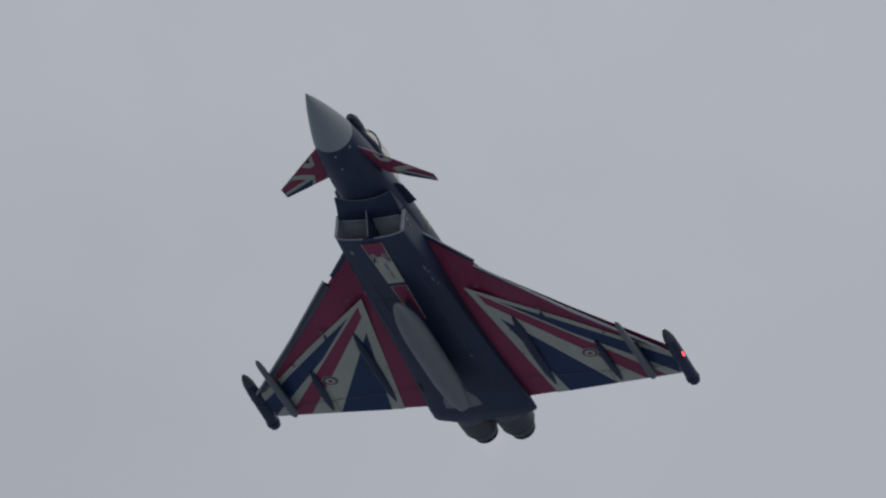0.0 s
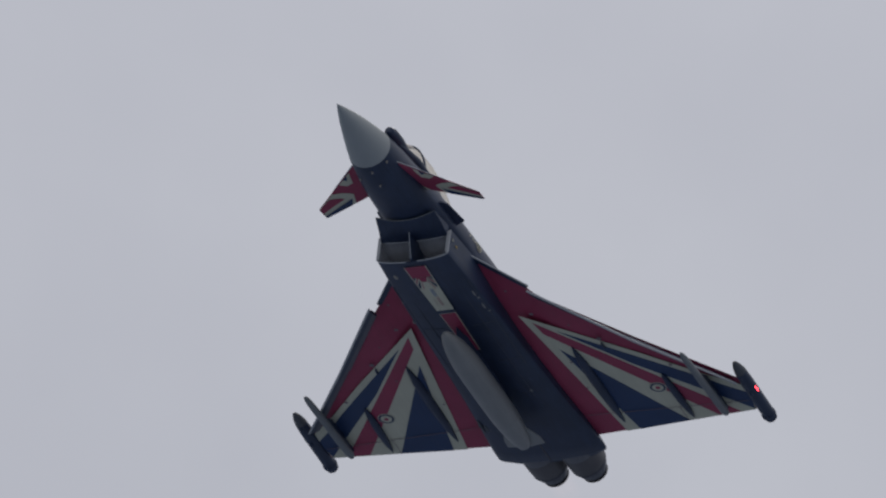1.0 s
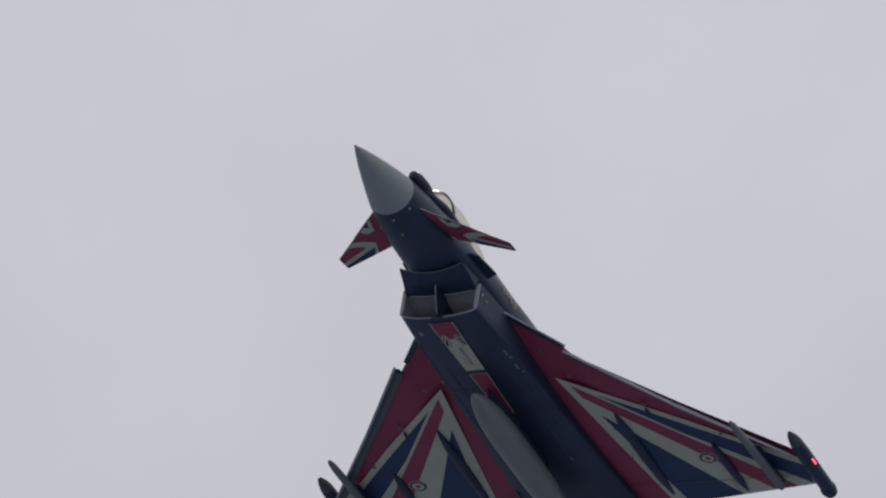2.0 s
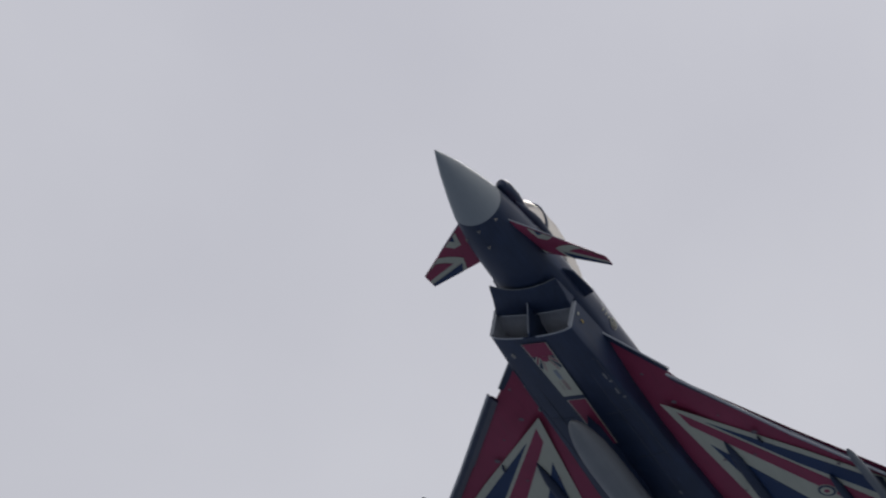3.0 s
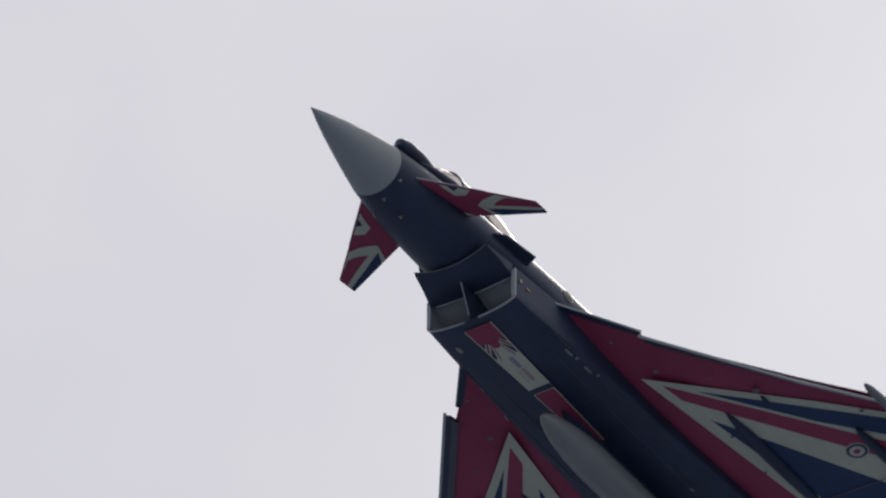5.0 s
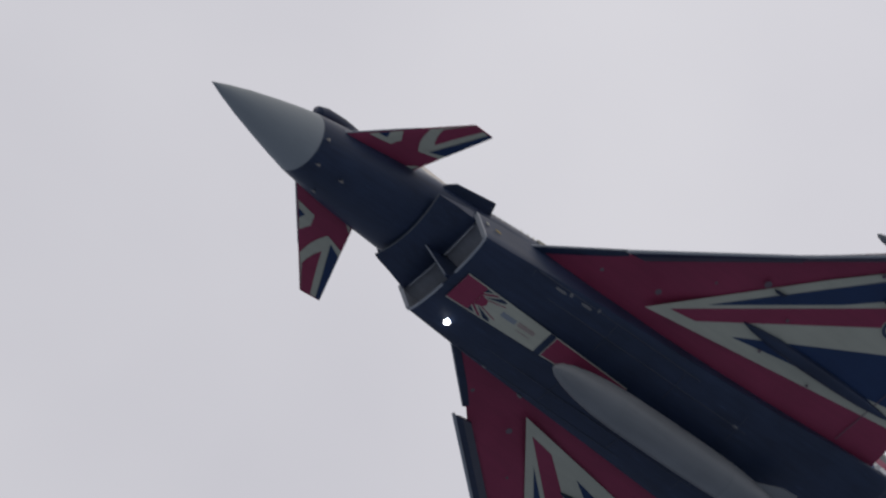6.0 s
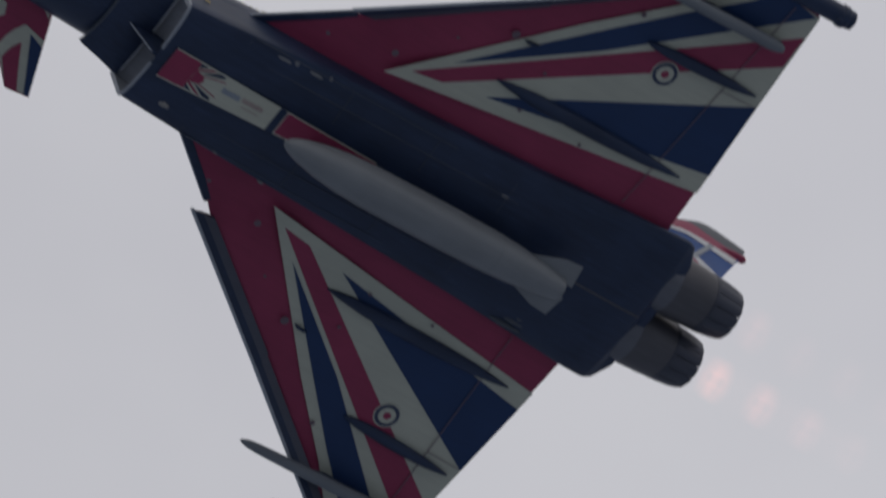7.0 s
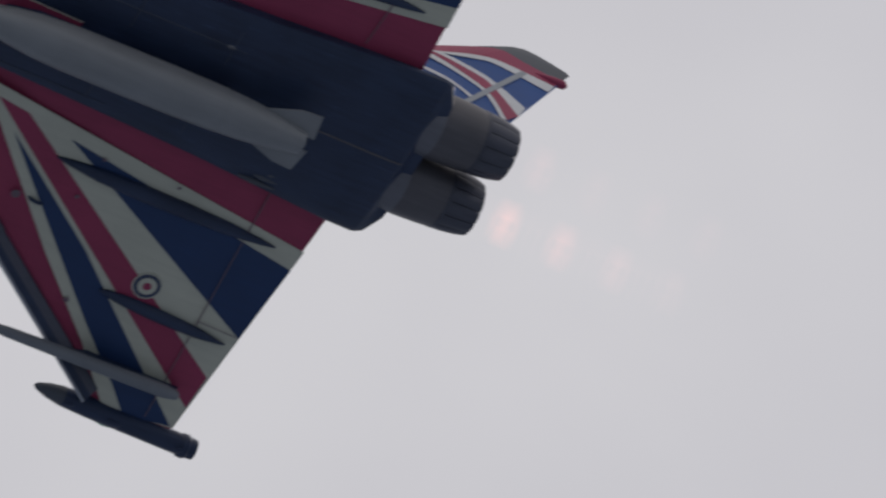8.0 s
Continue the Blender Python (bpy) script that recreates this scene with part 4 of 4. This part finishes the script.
def motions():
    walk(jet, [
    (0.0, pose(91.208, 591.858, 107.292, 20.829, 2.664, 152.010)),
    (0.1, pose(88.849, 588.011, 109.329, 20.756, 2.504, 151.938)),
    (0.2, pose(86.499, 584.170, 111.345, 20.680, 2.349, 151.864)),
    (0.3, pose(84.156, 580.330, 113.339, 20.598, 2.205, 151.779)),
    (0.4, pose(81.819, 576.487, 115.310, 20.506, 2.077, 151.679)),
    (0.5, pose(79.485, 572.640, 117.258, 20.403, 1.971, 151.556)),
    (0.6, pose(77.150, 568.780, 119.181, 20.284, 1.890, 151.407)),
    (0.7, pose(74.809, 564.884, 121.071, 20.152, 1.821, 151.243)),
    (0.8, pose(72.455, 560.924, 122.923, 20.006, 1.750, 151.079)),
    (0.9, pose(70.087, 556.872, 124.728, 19.848, 1.662, 150.928)),
    (1.0, pose(67.703, 552.701, 126.480, 19.680, 1.542, 150.806)),
    (1.1, pose(65.304, 548.394, 128.173, 19.500, 1.379, 150.725)),
    (1.2, pose(62.897, 543.967, 129.809, 19.312, 1.176, 150.679)),
    (1.3, pose(60.490, 539.443, 131.392, 19.119, 0.941, 150.661)),
    (1.4, pose(58.088, 534.844, 132.929, 18.923, 0.681, 150.670)),
    (1.5, pose(55.697, 530.195, 134.424, 18.723, 0.402, 150.702)),
    (1.6, pose(53.322, 525.515, 135.882, 18.523, 0.111, 150.754)),
    (1.7, pose(50.965, 520.828, 137.311, 18.322, -0.184, 150.821)),
    (1.8, pose(48.631, 516.152, 138.715, 18.123, -0.478, 150.901)),
    (1.9, pose(46.319, 511.507, 140.102, 17.928, -0.763, 150.989)),
    (2.0, pose(44.032, 506.914, 141.478, 17.737, -1.034, 151.082)),
    (2.1, pose(41.770, 502.389, 142.850, 17.553, -1.283, 151.175)),
    (2.2, pose(39.531, 497.951, 144.226, 17.377, -1.504, 151.265)),
    (2.3, pose(37.315, 493.616, 145.612, 17.210, -1.691, 151.348)),
    (2.4, pose(35.120, 489.401, 147.018, 17.055, -1.838, 151.428)),
    (2.5, pose(32.942, 485.321, 148.450, 16.911, -1.938, 151.498)),
    (2.6, pose(30.778, 481.383, 149.914, 16.776, -1.990, 151.548)),
    (2.7, pose(28.621, 477.557, 151.405, 16.644, -2.007, 151.585)),
    (2.8, pose(26.464, 473.804, 152.913, 16.507, -2.002, 151.613)),
    (2.9, pose(24.304, 470.089, 154.428, 16.357, -1.993, 151.638)),
    (3.0, pose(22.136, 466.374, 155.939, 16.186, -1.993, 151.662)),
    (3.1, pose(19.959, 462.629, 157.435, 15.989, -2.016, 151.696)),
    (3.2, pose(17.773, 458.830, 158.907, 15.775, -2.056, 151.740)),
    (3.3, pose(15.578, 454.958, 160.347, 15.558, -2.107, 151.789)),
    (3.4, pose(13.374, 450.994, 161.749, 15.351, -2.159, 151.838)),
    (3.5, pose(11.161, 446.918, 163.105, 15.168, -2.206, 151.879)),
    (3.6, pose(8.941, 442.724, 164.413, 15.015, -2.243, 151.910)),
    (3.7, pose(6.714, 438.447, 165.689, 14.880, -2.276, 151.935)),
    (3.8, pose(4.481, 434.135, 166.951, 14.747, -2.316, 151.958)),
    (3.9, pose(2.243, 429.832, 168.216, 14.600, -2.370, 151.986)),
    (4.0, pose(-0.000, 425.582, 169.503, 14.423, -2.449, 152.024)),
    (4.1, pose(-2.251, 421.411, 170.822, 14.207, -2.545, 152.071)),
    (4.2, pose(-4.510, 417.280, 172.157, 13.962, -2.580, 152.118)),
    (4.3, pose(-6.780, 413.135, 173.486, 13.700, -2.463, 152.158)),
    (4.4, pose(-9.063, 408.926, 174.785, 13.431, -2.102, 152.181)),
    (4.5, pose(-11.366, 404.603, 176.033, 13.164, -1.404, 152.178)),
    (4.6, pose(-13.693, 400.132, 177.210, 12.907, -0.302, 152.134)),
    (4.7, pose(-16.054, 395.530, 178.321, 12.658, 1.169, 152.045)),
    (4.8, pose(-18.458, 390.825, 179.375, 12.409, 2.945, 151.916)),
    (4.9, pose(-20.913, 386.048, 180.379, 12.154, 4.961, 151.749)),
    (5.0, pose(-23.427, 381.224, 181.344, 11.887, 7.154, 151.546)),
    (5.1, pose(-26.006, 376.380, 182.275, 11.605, 9.455, 151.311)),
    (5.2, pose(-28.654, 371.542, 183.183, 11.303, 11.799, 151.051)),
    (5.3, pose(-31.376, 366.732, 184.075, 10.982, 14.119, 150.770)),
    (5.4, pose(-34.175, 361.972, 184.961, 10.642, 16.348, 150.477)),
    (5.5, pose(-37.053, 357.283, 185.852, 10.288, 18.422, 150.183)),
    (5.6, pose(-40.011, 352.684, 186.760, 9.927, 20.276, 149.899)),
    (5.7, pose(-43.050, 348.190, 187.699, 9.569, 21.850, 149.642)),
    (5.8, pose(-46.169, 343.818, 188.685, 9.229, 23.083, 149.428)),
    (5.9, pose(-49.366, 339.563, 189.726, 8.931, 23.956, 149.261)),
    (6.0, pose(-52.628, 335.353, 190.796, 8.670, 24.567, 149.106)),
    (6.1, pose(-55.941, 331.113, 191.859, 8.424, 25.019, 148.928)),
    (6.2, pose(-59.298, 326.786, 192.886, 8.197, 25.349, 148.727)),
    (6.3, pose(-62.689, 322.323, 193.850, 7.988, 25.576, 148.513)),
    (6.4, pose(-66.102, 317.678, 194.722, 7.800, 25.717, 148.300)),
    (6.5, pose(-69.523, 312.810, 195.475, 7.633, 25.790, 148.099)),
    (6.6, pose(-72.939, 307.697, 196.094, 7.487, 25.813, 147.904)),
    (6.7, pose(-76.358, 302.405, 196.615, 7.356, 25.784, 147.719)),
    (6.8, pose(-79.792, 297.015, 197.089, 7.225, 25.694, 147.577)),
    (6.9, pose(-83.260, 291.601, 197.569, 7.082, 25.532, 147.509)),
    (7.0, pose(-86.778, 286.232, 198.105, 6.912, 25.286, 147.548)),
    (7.1, pose(-90.362, 280.953, 198.736, 6.711, 24.954, 147.683)),
    (7.2, pose(-94.004, 275.724, 199.445, 6.485, 24.538, 147.859)),
    (7.3, pose(-97.688, 270.491, 200.197, 6.239, 24.039, 148.005)),
    (7.4, pose(-101.398, 265.203, 200.960, 5.991, 23.470, 148.089)),
    (7.5, pose(-105.118, 259.809, 201.697, 5.757, 22.842, 148.121)),
    (7.6, pose(-108.834, 254.270, 202.378, 5.550, 22.164, 148.094)),
    (7.7, pose(-112.548, 248.586, 202.999, 5.374, 21.443, 148.012)),
    (7.8, pose(-116.263, 242.763, 203.564, 5.229, 20.688, 147.908)),
    (7.9, pose(-119.981, 236.806, 204.076, 5.116, 19.908, 147.815)),
    (8.0, pose(-123.699, 230.717, 204.541, 5.033, 19.113, 147.763)),
    ])
    # the afterburner lights: the diamonds come out of the nozzles and stay behind them
    for i, (piece, place) in enumerate(flames):
        inside = Matrix.Translation((place.x, (-12.6 if piece.name == "exhaust_plume" else -14.0) - MID.y - 0.05 * i, place.z))
        walk(piece, [(0.0, inside), (1.3, inside), (2.6, Matrix.Translation(place)), (8.0, Matrix.Translation(place))])
    # the nozzles stand closed in dry thrust and open with the afterburner
    for petal, (cx, cz), turn in petals:
        def leaf(shut):
            return pose(cx, 0, cz, 0, turn, 0) @ pose(0, -14.42, .42, shut, 0, 0) @ Matrix.Translation((0, 14.42, -.42))
        walk(petal, [(0.0, leaf(12)), (1.3, leaf(12)), (2.5, leaf(0)), (8.0, leaf(0))])
    # the canards tilt as the jet rolls
    pivot = Vector((0, -4.05, -.17))
    for canard, side in canards:
        first = 5.0 if side < 0 else 1.0
        walk(canard, [(t, Matrix.Translation(pivot - MID) @ pose(0, 0, 0, -a) @ Matrix.Translation(-pivot)) for t, a in ((0.0, first), (4.6, first), (5.2, first * .5), (5.9, 0), (8.0, 0))])
    # the beacon's bright side sweeps past twice
    at = Vector((.62, -5.46, -1.11)) - MID
    sweep = ((-.13, 180), (-.10, 120), (-.07, 60), (-.03, 0), (.03, 0), (.07, -60), (.10, -120), (.13, -180))
    rows = [(0.0, 180)] + [(.7 + d, a) for d, a in sweep] + [(6.0 + d, a - 360) for d, a in sweep] + [(8.0, -540)]
    walk(beacon, [(t, pose(*at, 0, turn, 0)) for t, turn in rows])


motions()
